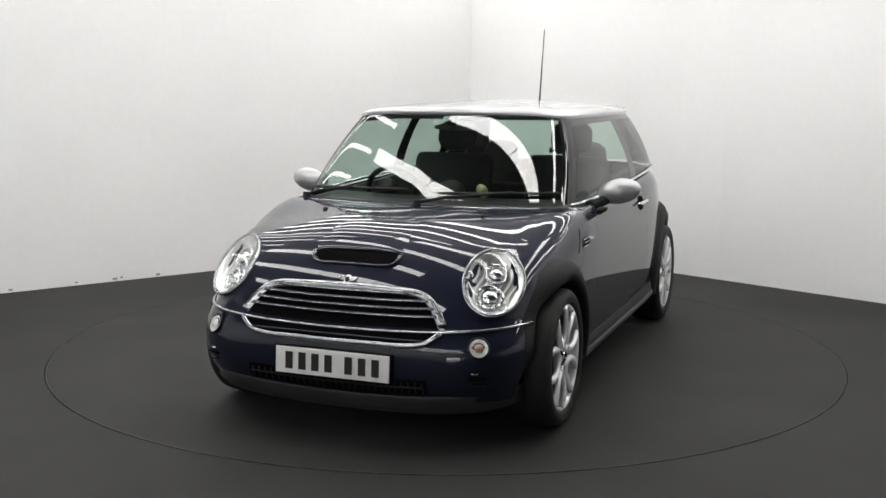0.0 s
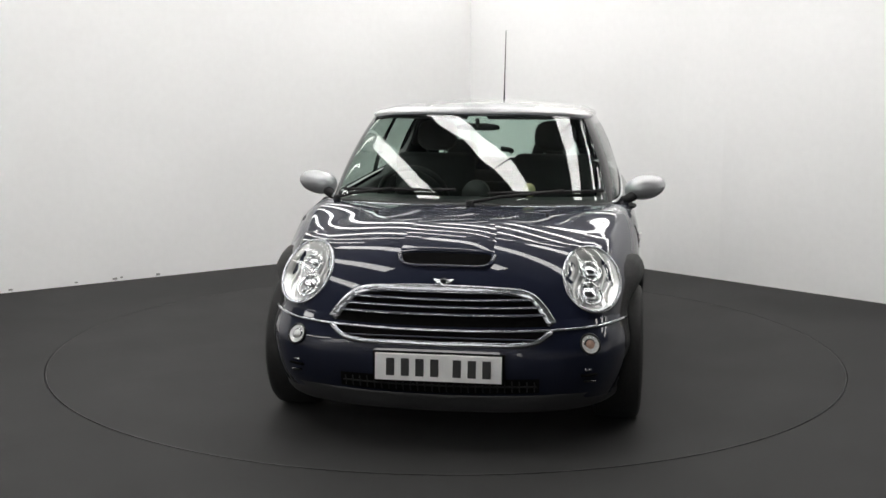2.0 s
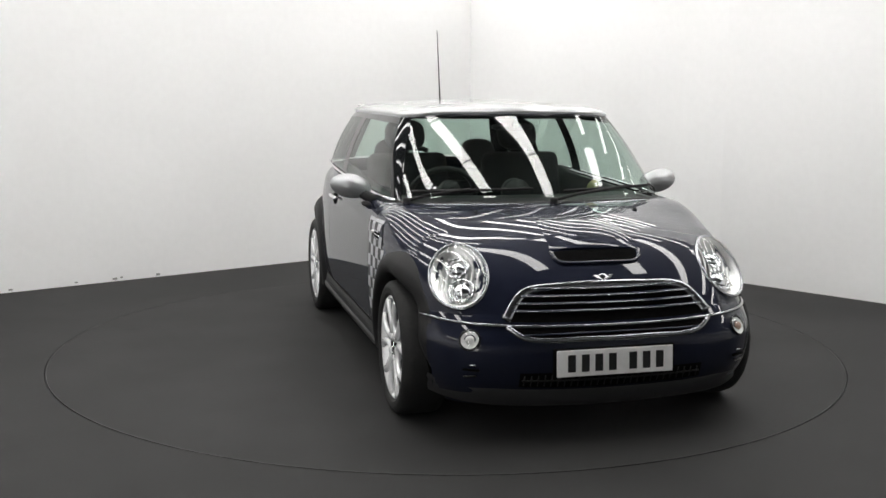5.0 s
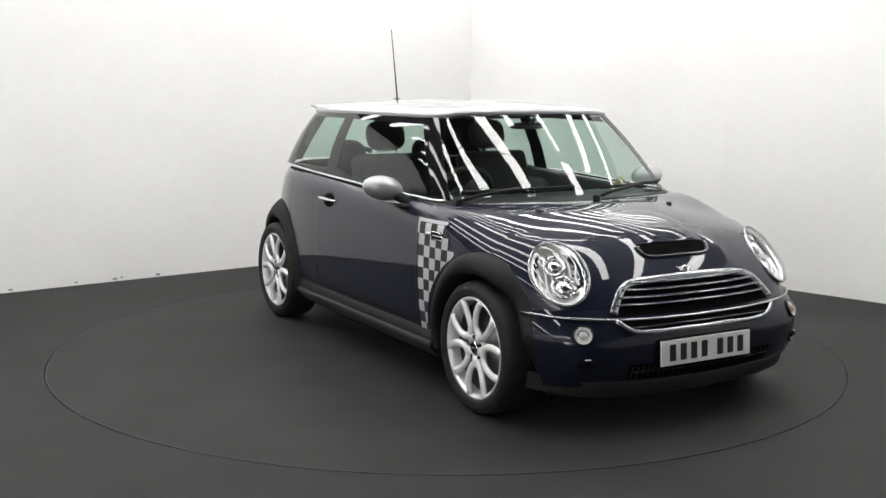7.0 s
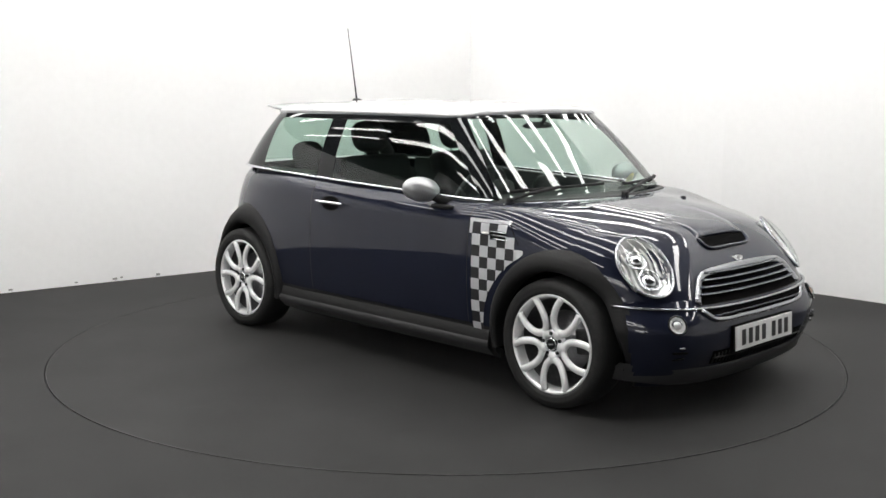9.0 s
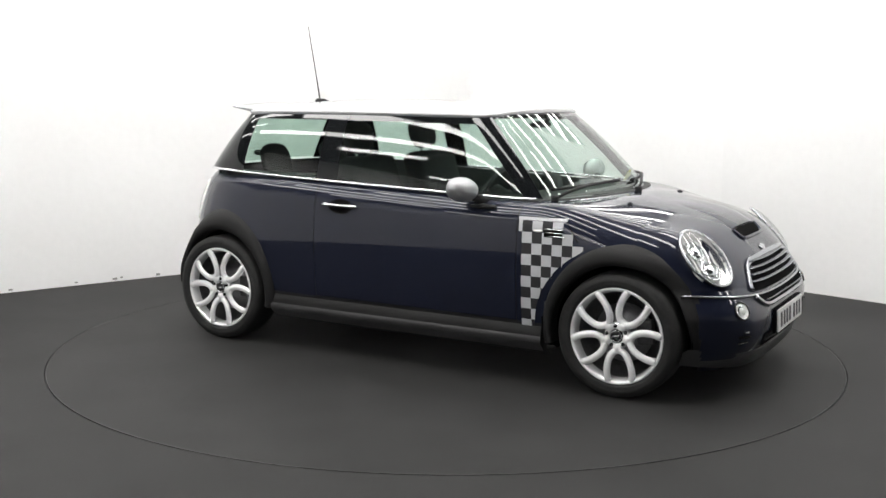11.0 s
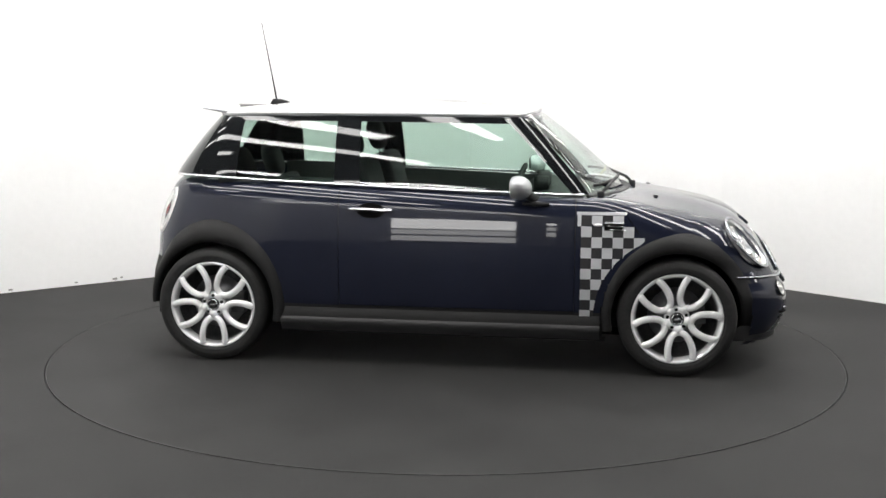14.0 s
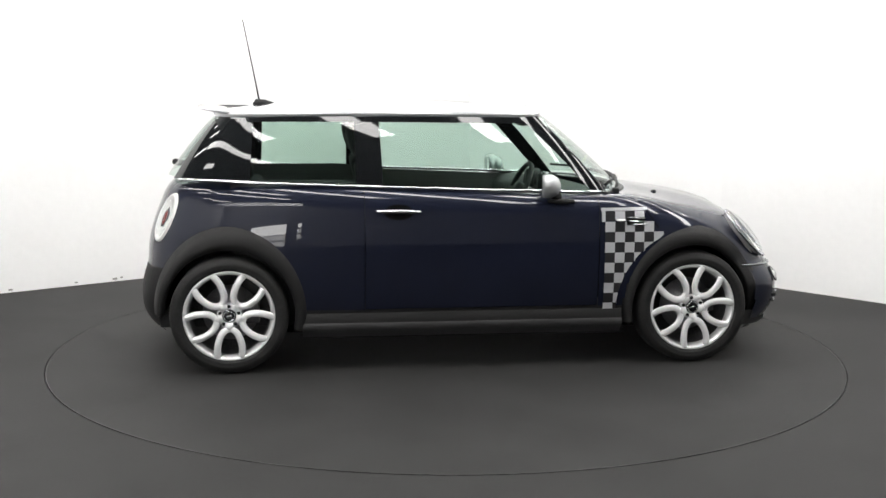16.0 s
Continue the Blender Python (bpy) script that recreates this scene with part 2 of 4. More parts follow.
# three short unseen rows behind the camera, added to brighten the walls from the front
for y in (-0.7, -1.6, -2.5):
    build_strip(5.0, 0.20, "ceiling strip lights").matrix_basis = pose(-3.3, y, TOP - 0.08)


def build_panel():
    """The lit panel on the wall behind the camera: a bright upper pane, a faint lower one, a narrow one beside."""
    lamp = new("light_panel")
    a_box("frame", -0.94, 0.0, -0.82, 0.94, 0.05, 0.60, HOUSING, lamp)
    a_box("upper_diffuser", -0.88, 0.05, -0.10, 0.88, 0.06, 0.54, PANEL, lamp)
    a_box("middle_diffuser", -0.88, 0.05, -0.42, 0.88, 0.06, -0.16, PANEL_LOW, lamp)
    a_box("lower_diffuser", -0.88, 0.05, -0.76, 0.88, 0.06, -0.50, PANEL_LOW, lamp)
    a_box("side_frame", 1.28, 0.0, -0.80, 1.48, 0.05, 0.56, HOUSING, lamp)
    for z, mat in ((0.26, PANEL), (-0.08, PANEL_LOW), (-0.40, PANEL_LOW)):
        a_box("side_diffuser", 1.31, 0.05, z, 1.45, 0.06, z + 0.24, mat, lamp)
    return tagged(lamp, "white rectangular studio light panel on the back wall", "light panel")


build_panel().matrix_basis = pose(-2.235, BACK_Y, 0.90)
# ---- the car: x forward, y to its left, z up, origin on the ground midway between the axles ----
def spline(xs, ys):
    """A natural cubic spline, straight beyond its ends."""
    xs, ys = np.asarray(xs, float), np.asarray(ys, float)
    n, h = len(xs), np.diff(xs)
    a, r = np.eye(n), np.zeros(n)
    for i in range(1, n - 1):
        a[i, i - 1:i + 2] = h[i - 1], 2 * (h[i - 1] + h[i]), h[i]
        r[i] = 6 * ((ys[i + 1] - ys[i]) / h[i] - (ys[i] - ys[i - 1]) / h[i - 1])
    m = np.linalg.solve(a, r)

    def value(x):
        x = np.asarray(x, float)
        q = np.clip(x, xs[0], xs[-1])
        i = np.clip(np.searchsorted(xs, q) - 1, 0, n - 2)
        d, t, s = h[i], q - xs[i], xs[i + 1] - q
        y = (m[i] * s**3 + m[i + 1] * t**3) / (6 * d) + (ys[i] / d - m[i] * d / 6) * s + (ys[i + 1] / d - m[i + 1] * d / 6) * t
        lo = (ys[1] - ys[0]) / h[0] * np.minimum(x - xs[0], 0)
        hi = (ys[-1] - ys[-2]) / h[-1] * np.maximum(x - xs[-1], 0)
        return y + lo + hi
    return value


WHEEL_X, WHEEL_Z = 1.2335, 0.305
nose_x = spline([0.12, 0.20, 0.28, 0.36, 0.44, 0.52, 0.60, 0.70, 0.85, 1.0], [1.69, 1.78, 1.828, 1.84, 1.83, 1.80, 1.767, 1.722, 1.63, 1.5])
tail_x = spline([0.12, 0.22, 0.34, 0.44, 0.52, 0.62, 0.75, 0.88, 0.96, 1.08], [1.60, 1.71, 1.745, 1.735, 1.71, 1.70, 1.67, 1.62, 1.585, 1.52])
half_w = spline([0.12, 0.22, 0.32, 0.5, 0.68, 0.82, 0.90, 1.0], [0.74, 0.785, 0.812, 0.832, 0.832, 0.822, 0.812, 0.80])
top_z = spline([-1.9, -1.45, -0.45, 0.4, 0.7, 0.85, 1.03, 1.17, 1.34, 1.48, 1.60, 1.69, 1.76, 1.9],
               [1.015, 1.005, 0.968, 0.934, 0.927, 0.928, 0.914, 0.895, 0.867, 0.830, 0.778, 0.715, 0.650, 0.50])


def body(x, y, z):
    """Below 0 inside the painted body, above 0 outside, nearly in metres."""
    front = x > 0
    ext = np.where(front, nose_x(z), tail_x(z))
    n = np.where(front, 4.5 + 1.2 * np.clip((0.54 - z) / 0.12, 0, 1), 4.2)
    lead = np.where(front, np.maximum(x - 0.35, 0) / (ext - 0.35), np.abs(x) / ext)
    plan = (lead ** n + (np.abs(y) / half_w(z)) ** n) ** (1 / n)
    side = (plan - 1) * np.where(np.abs(x) > 1.3, 1.3, 0.84)
    s = np.clip((x - 0.8) / 0.62, 0, 1)
    w = np.clip((x - 0.93) / 0.2, 0, 1)
    raised = 0.012 * np.exp(-(np.abs(y) / 0.40) ** 4) * w * w * (3 - 2 * w)
    lid = (z - top_z(x) - raised + (0.012 + 0.052 * s * s * (3 - 2 * s)) * (np.abs(y) / 0.7) ** 2.4) * 0.9
    k = 0.10 + 0.05 * s
    h = np.maximum(k - np.abs(side - lid), 0) / k
    return np.maximum(side, lid) + h * h * k * 0.25


def settle(p, steps=6):
    """Moves points onto the body's skin."""
    p = np.array(p, float)
    e = 1e-4
    for _ in range(steps):
        f = body(p[:, 0], p[:, 1], p[:, 2])
        g = np.stack([(body(p[:, 0] + e * (i == 0), p[:, 1] + e * (i == 1), p[:, 2] + e * (i == 2)) - f) / e for i in range(3)], 1)
        p -= (f / np.maximum((g * g).sum(1), 0.05))[:, None] * g
    return p


def normal_at(p):
    p = np.atleast_2d(np.array(p, float))
    e = 1e-4
    g = np.stack([body(p[:, 0] + e * (i == 0), p[:, 1] + e * (i == 1), p[:, 2] + e * (i == 2))
                  - body(p[:, 0] - e * (i == 0), p[:, 1] - e * (i == 1), p[:, 2] - e * (i == 2)) for i in range(3)], 1)
    return g / np.linalg.norm(g, axis=1)[:, None]


def skin(axis, a, b, lo, hi):
    """The body's skin along one axis, by halving, for the two other coordinates a and b."""
    a, b = np.broadcast_arrays(np.asarray(a, float), np.asarray(b, float))
    lo, hi = np.full(a.shape, lo, float), np.full(a.shape, hi, float)
    for _ in range(40):
        mid = (lo + hi) / 2
        c = {"x": (mid, a, b), "y": (a, mid, b), "z": (a, b, mid)}[axis]
        inside = body(*c) < 0
        lo, hi = np.where(inside, mid, lo), np.where(inside, hi, mid)
    return (lo + hi) / 2


def nose_at(y, z):
    return skin("x", y, z, 0.8, 2.0)


def flank_at(x, z):
    return skin("y", x, z, 0.2, 1.0)


def lid_at(x, y):
    return skin("z", x, y, 0.3, 1.2)


def flipped(verts, faces):
    return [(v[0], -v[1], v[2]) for v in verts], [tuple(f)[::-1] for f in faces]


def both(name, verts, faces, mat, parent, label="", smooth=True):
    """A part on the car's left and its mirror image on the right."""
    a = raw(name, verts, faces, mat, parent, label, smooth)
    b = raw(name, *flipped(verts, faces), mat, parent, label, smooth)
    return a, b


car = new("car")
tagged(car, "navy blue three-door hatchback with silver roof and chequered wing decal", "car")

# the left headlight's oval: centre, half-sizes, and its axes inwards, upwards and outwards
LAMP_C, LAMP_A, LAMP_B = np.array([1.582, 0.606, 0.676]), 0.124, 0.160
LAMP_UP = np.array([-0.68, 0.0, 0.733])
LAMP_IN = np.array([0.28, -0.92, 0.18]) - LAMP_UP * (np.array([0.28, -0.92, 0.18]) @ LAMP_UP)
LAMP_IN /= np.linalg.norm(LAMP_IN)
LAMP_N = np.cross(LAMP_UP, LAMP_IN)
LAMP_N *= np.sign(LAMP_N[0])


def skin_normals(ob):
    """Gives a panel the true normals of the body's skin."""
    me = ob.data
    p = np.array([tuple(v.co) for v in me.vertices])
    me.normals_split_custom_set_from_vertices([tuple(n) for n in normal_at(p)])


# -- painted shell: columns run round the plan, rows from the sill to the shoulder and inwards --
DOOR_REAR, DOOR_FRONT, DOOR_LOW = -0.535, 0.705, 0.325
GAP = 0.002


def shell():
    cols = []
    n1 = 90
    for i in range(n1 + 1):                      # nose, round the corner, to the wheel
        q = math.pi / 2 * i / n1
        cols.append((math.cos(q) ** (2 / 4.6), math.sin(q) ** (2 / 4.6)))
    xs = [0.35 + c[0] * 1.49 for c in cols]
    side = np.unique(np.concatenate([np.arange(-1.30, 1.30, 0.018),
                                     [DOOR_REAR - GAP, DOOR_REAR + GAP, DOOR_FRONT - GAP, DOOR_FRONT + GAP]]))
    plan = [(x, c[1] * 0.83) for x, c in zip(xs, cols) if x > 1.30]
    plan += [(x, 0.83) for x in side[::-1]]
    for i in range(41):
        q = math.pi / 2 * (1 - i / 40)
        x = -1.79 * math.cos(q) ** (2 / 4.4)
        if x < -1.30:
            plan.append((x, 0.82 * math.sin(q) ** (2 / 4.4)))
    plan = np.array(plan)
    count = len(plan)
    x, y = plan[:, 0], plan[:, 1]
    seam = np.where(x > 1.2, 0.489 + 0.05 * y * y, 0.53)
    blend = np.clip((x - 0.9) / 0.5, 0, 1)
    seam = 0.53 * (1 - blend) + seam * blend
    fall = np.clip((x - 0.8) / 0.62, 0, 1)
    shoulder = np.minimum(top_z(np.minimum(x, 1.66)), 1.2) - 0.05 - 0.10 * fall * fall * (3 - 2 * fall)
    shoulder = np.where(x > 1.3, np.maximum(np.minimum(shoulder, 0.83), 0.63), shoulder)
    rows = []
    low = [0.165, 0.19, 0.215, 0.24, 0.27, 0.295, DOOR_LOW - GAP, DOOR_LOW + GAP, 0.36, 0.40, 0.44, 0.48]
    zs = [np.minimum(np.full(count, z), seam - 0.006 * (len(low) - i)) for i, z in enumerate(low)]
    zs += [seam - 0.002, seam + 0.002]
    zs += [seam + 0.002 + (shoulder - seam) * k for k in np.linspace(0, 1, 15)[1:]]
    for z in zs:
        k = np.where(x > 0, (0.35 + (x - 0.35) / 1.49 * (nose_x(z) - 0.35)) / np.maximum(x, 0.1), tail_x(z) / 1.79)
        w = np.clip((np.abs(x) - 0.75) / 0.58, 0, 1)
        k = 1 + (k - 1) * w
        rows.append(np.stack([x * k, y * half_w(z) / 0.83, z], 1))
    level = len(rows)
    # inwards: the bonnet to the centre line, elsewhere a lip under the glass
    hood = (x > 0.74)
    edge = rows[-1]
    inner = 15
    aim_x = np.where(hood, np.interp(x, [0.74, 1.30, 1.70, 1.85], [0.98, 1.40, 1.70, 1.775]), x)
    for i in range(1, inner + 1):
        t = (i / inner)
        px = edge[:, 0] * (1 - t) + aim_x * t
        py = np.where(hood, edge[:, 1] * (1 - t), edge[:, 1] - 0.075 * t * np.abs(edge[:, 1]) / 0.8)
        px = np.where(x < -1.30, edge[:, 0] + 0.06 * t, px)
        pz = top_z(px) + 0.0 * px
        rows.append(np.stack([px, py, np.maximum(pz, edge[:, 2])], 1))
    p = np.concatenate(rows)
    keep_x = p[:, 0].copy()
    p = settle(p, 10)
    nrow = len(rows)
    straight = np.tile(np.abs(x) < 1.28, nrow) & (np.repeat(np.arange(nrow), count) < level)
    p[straight, 0] = keep_x[straight]
    p[straight, 1] = flank_at(p[straight, 0], p[straight, 2])
    # a bowl behind each headlight
    d = p - LAMP_C
    rho = np.hypot(d @ LAMP_IN / (LAMP_A - 0.006), d @ LAMP_UP / (LAMP_B - 0.006))
    hole = ((rho < 1.0) & (np.abs(d @ LAMP_N) < 0.09)).reshape(nrow, count)
    core = hole.copy()
    for i, j in [(i, j) for i in (-1, 0, 1) for j in (-1, 0, 1)]:
        core &= np.roll(hole, (i, j), (0, 1))
    rim = (hole & ~core).ravel()
    flat = d - (d @ LAMP_N)[:, None] * LAMP_N
    p[rim] += flat[rim] * (1.0 / np.maximum(rho[rim], 0.3) - 1.0)[:, None]
    p[rim] = settle(p[rim], 6)
    p[core.ravel()] -= 0.075 * LAMP_N
    return p.reshape(nrow, count, 3), level


def shell_parts():
    p, level = shell()
    nrow, count = p.shape[:2]
    names = {}
    for r in range(nrow - 1):
        for c in range(count - 1):
            q = p[r:r + 2, c:c + 2].reshape(4, 3).mean(0)
            if (r == 12 and q[0] > 1.2) or (r == 6 and DOOR_REAR < q[0] < DOOR_FRONT):
                continue
            if min(np.hypot(q[0] - WHEEL_X, q[2] - WHEEL_Z), np.hypot(q[0] + WHEEL_X, q[2] - WHEEL_Z)) < 0.385 and r < level - 1:
                continue
            if r < level + inner_door and (abs(q[0] - DOOR_REAR) < GAP or abs(q[0] - DOOR_FRONT) < GAP) and q[2] > DOOR_LOW:
                continue
            if q[0] > 1.2 and r < 12:
                kind = "front_bumper" if q[0] > 1.60 else "arch_extension"
            elif q[0] < -1.2 and r < 12 and q[2] < 0.52:
                kind = "rear_bumper"
            elif q[2] < DOOR_LOW and abs(q[0]) < 1.0:
                kind = "sill_panel"
            elif DOOR_REAR < q[0] < DOOR_FRONT:
                kind = "door"
            elif q[0] > 0.74 and (r >= 12):
                kind = "bonnet" if r >= level - 2 or q[0] > 1.32 else "front_wing"
            elif q[0] >= DOOR_FRONT:
                kind = "front_wing"
            elif q[0] < -1.42 and q[1] < 0.60:
                kind = "tailgate"
            else:
                kind = "rear_quarter"
            names.setdefault(kind, []).append((r * count + c, r * count + c + 1, (r + 1) * count + c + 1, (r + 1) * count + c))
    flat = p.reshape(-1, 3)
    made = {}
    for kind, faces in names.items():
        used = sorted({i for f in faces for i in f})
        index = {k: i for i, k in enumerate(used)}
        verts = [tuple(flat[k]) for k in used]
        fs = [tuple(index[i] for i in f) for f in faces]
        label = {"front_bumper": "dark navy front bumper", "sill_panel": "black sill", "arch_extension": "matt black bumper corner", "rear_bumper": "matt black rear bumper"}.get(kind, "")
        mat = PLASTIC if kind in ("sill_panel", "rear_bumper", "arch_extension") else PAINT
        if kind in ("bonnet", "front_bumper", "tailgate", "rear_bumper"):
            v2, f2 = join((verts, fs), flipped(verts, fs))
            me = bpy.data.meshes.new(kind)
            bm = bmesh.new()
            vs = [bm.verts.new(v) for v in v2]
            for f in f2:
                try:
                    bm.faces.new([vs[i] for i in f])
                except ValueError:
                    pass
            bmesh.ops.remove_doubles(bm, verts=bm.verts, dist=0.0006)
            made[kind] = [part(kind, bm, mat, car, label, True)]
        else:
            made[kind] = both(kind, verts, fs, mat, car, label)
        for ob in made[kind]:
            skin_normals(ob)
    return made


inner_door = 12
panels = shell_parts()


def lofted(name, rows, mat, parent, label="", closed=False, mirror=False):
    rows = np.asarray(rows, float)
    verts = [tuple(v) for r in rows for v in r]
    faces = grid_faces(len(rows), len(rows[0]), 0, closed)
    if mirror:
        return both(name, verts, faces, mat, parent, label)
    return raw(name, verts, faces, mat, parent, label)


# -- lower black lip of the bumper and black sills --
ys = np.linspace(-0.735, 0.735, 61)
rows = []
for z, out in ((0.235, 0.003), (0.225, 0.012), (0.20, 0.014), (0.17, 0.010), (0.15, -0.02)):
    rows.append([(nose_at(abs(y), max(z, 0.2)) + out - 0.0, y, z - 0.044 * (1 - (y / 0.735) ** 2) + 0.030) for y in ys])
lofted("front_lip", rows, SILL_GREY, car, "matt black lower lip")
for s in (1, -1):
    xs = np.linspace(-0.86, 0.84, 40)
    rows = [[(x, s * (flank_at(x, 0.30) + o), z) for x in xs] for z, o in ((0.312, -0.006), (0.306, 0.003), (0.268, 0.010), (0.228, 0.010))]
    lofted("sill", rows if s > 0 else rows[::-1], PLASTIC, car, "matt black side sill")
    # paler strip for the thin highlight along the sill
    rows = [[(x, s * (flank_at(x, 0.30) + o), z) for x in xs] for z, o in ((0.256, 0.0115), (0.248, 0.017), (0.230, 0.017), (0.216, 0.010), (0.175, -0.03))]
    lofted("sill_strip", rows if s > 0 else rows[::-1], SILL_GREY, car, "worn grey sill edge")

# -- wheel arch flares --
for fx in (WHEEL_X, -WHEEL_X):
    rows = []
    for r, out in ((0.335, -0.07), (0.338, -0.004), (0.346, 0.010), (0.372, 0.017), (0.405, 0.014), (0.430, 0.004), (0.442, -0.016)):
        row = []
        r = r if fx > 0 else 0.335 + (r - 0.335) * 1.22
        for a in np.linspace(-20 if fx > 0 else -13, 192 if fx > 0 else 181, 56):
            c, s = math.cos(radians(a)), math.sin(radians(a))
            k = r - (r - 0.335) * (0.40 if fx > 0 and c > 0 else 0.50) * abs(c) ** 1.5
            x, z = fx + k * c, WHEEL_Z + k * s
            base = flank_at(np.clip(x, -1.55, 1.68), max(z, 0.25))
            mix = 0.55 * min(1.0, max(0.0, ((0.445 if fx > 0 else 0.468) - r) / 0.07))
            if fx > 0:
                mix *= 1 - min(1.0, max(0.0, (c - 0.20) / 0.40))
            ease = 1 - 0.9 * min(1.0, max(0.0, (c - 0.35) / 0.4)) if fx > 0 and out > 0 else 1.0
            y = (1 - mix) * base + mix * 0.835 + out * ease
            if fx > 0:
                y -= 0.05 * max(0.0, (14 - a) / 34)
            row.append((x, y, z))
        rows.append(row)
    lofted("wheel_arch", rows, PLASTIC, car, "matt black wheel arch flare", mirror=True)
    # housing lining in near-black, the shade inside the arch put into its colour
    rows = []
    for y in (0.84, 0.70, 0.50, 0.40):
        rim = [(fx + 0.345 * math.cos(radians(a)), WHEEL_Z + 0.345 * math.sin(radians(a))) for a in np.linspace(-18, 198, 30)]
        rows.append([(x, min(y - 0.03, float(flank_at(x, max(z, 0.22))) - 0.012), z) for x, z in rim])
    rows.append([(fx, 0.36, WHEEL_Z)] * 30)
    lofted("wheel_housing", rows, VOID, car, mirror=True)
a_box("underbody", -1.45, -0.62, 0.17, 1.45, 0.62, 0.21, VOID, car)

# -- glasshouse: two curves, at the belt and at the roof edge, from the windscreen's middle to the tail's --
K = np.arange(10)
BELT = [spline(K, c) for c in ([0.975, 0.945, 0.865, 0.735, 0.35, -0.45, -1.08, -1.385, -1.56, -1.605],
                               [0.0, 0.30, 0.55, 0.693, 0.738, 0.745, 0.725, 0.655, 0.42, 0.0],
                               [0.930, 0.930, 0.928, 0.925, 0.936, 0.962, 0.985, 0.995, 0.99, 0.985])]
EAVE = [spline(K, c) for c in ([0.478, 0.468, 0.443, 0.388, 0.12, -0.45, -0.98, -1.21, -1.31, -1.34],
                               [0.0, 0.26, 0.44, 0.545, 0.583, 0.592, 0.572, 0.515, 0.33, 0.0],
                               [1.345, 1.343, 1.337, 1.327, 1.328, 1.330, 1.327, 1.322, 1.322, 1.324])]


def pane_at(s, v):
    """A point of the glasshouse: s from 0 (windscreen's middle) to 9 (tail's middle), v from belt to roof."""
    sign = 1 if s >= 0 else -1
    q = abs(s)
    b = np.array([f(q) for f in BELT])
    e = np.array([f(q) for f in EAVE])
    p = b * (1 - v) + e * v
    bulge = float(np.interp(q, [2.5, 3.5, 6.2, 7.5], [0.013, 0.018, 0.020, 0.010])) * 4 * v * (1 - v)
    ds = 0.02
    t = np.array([f(min(q + ds, 9)) for f in BELT]) - np.array([f(max(q - ds, 0)) for f in BELT])
    out = np.cross(t, e - b)
    out /= np.linalg.norm(out) + 1e-9
    if out[0] * p[0] + out[1] * p[1] < 0:
        out = -out
    p = p + out * bulge
    return np.array([p[0], sign * p[1], p[2]])


def at_x(x, v):
    """The side parameter at which the glasshouse passes x at height v."""
    lo, hi = 2.5, 7.6
    for _ in range(30):
        mid = (lo + hi) / 2
        if pane_at(mid, v)[0] > x:
            lo = mid
        else:
            hi = mid
    return (lo + hi) / 2


def pane(name, left, right, low, high, mat, n=14, m=10, lift=0.0, mirror=True, label=""):
    """A panel of the glasshouse between two edges (functions of v)."""
    rows = []
    for v in np.linspace(low, high, m):
        a, b = left(v), right(v)
        row = []
        for s in np.linspace(a, b, n):
            p = pane_at(s, v)
            if lift:
                c = np.array([-0.4, 0.0, 1.0])
                d = p - c
                p = p + lift * d / np.linalg.norm(d)
            row.append(p)
        rows.append(row)
    verts = [tuple(v) for r in rows for v in r]
    faces = [f[::-1] for f in grid_faces(m, n)]
    if mirror:
        return both(name, verts, faces, mat, car, label)
    return raw(name, verts, faces, mat, car, label)


A0 = lambda v: 2.80 + 0.06 * v
A1 = lambda v: 3.22 + 0.26 * v
B0 = lambda v: at_x(-0.435 - 0.015 * v, v)
B1 = lambda v: at_x(-0.575 - 0.005 * v, v)
C0 = lambda v: at_x(-1.12 + 0.02 * v, v)
D0 = lambda v: 7.75
pane("windscreen", lambda v: -A0(v), A0, 0.03, 0.955, SCREEN_GLASS, 48, 14, 0, False, "green-tinted curved windscreen")
pane("windscreen_header", lambda v: -A0(v), A0, 0.955, 1.0, BLACK_GLOSS, 48, 3, 0, False, "black windscreen header band")
pane("a_pillar", A0, A1, 0.0, 1.0, BLACK_GLOSS, 6, 12, 0.004, True, "gloss black windscreen pillar")
pane("door_glass", A1, B0, 0.02, 0.885, SIDE_GLASS, 24, 12, 0, True, "green-tinted frameless door window")
pane("window_rail", A1, lambda v: 7.6, 0.885, 1.0, BLACK_GLOSS, 44, 3, 0.001, True, "black rail above the side windows")
pane("b_pillar", B0, B1, 0.0, 0.885, BLACK_GLOSS, 5, 12, 0.001, True, "gloss black door pillar")
pane("rear_side_glass", B1, C0, 0.02, 0.885, DARK_GLASS, 20, 12, 0, True, "green-tinted rear side window")
pane("c_pillar", C0, D0, 0.0, 0.94, BLACK_GLOSS, 14, 12, 0.001, True, "gloss black wraparound rear pillar")


def tail_glass():
    rows = []
    for v in np.linspace(0.03, 0.96, 10):
        left = [pane_at(s, v) for s in np.linspace(7.75, 9.0, 14)]
        rows.append(left + [np.array([p[0], -p[1], p[2]]) for p in left[-2::-1]])
    lofted("rear_window", rows, DARK_GLASS, car, "tinted rear window")


tail_glass()

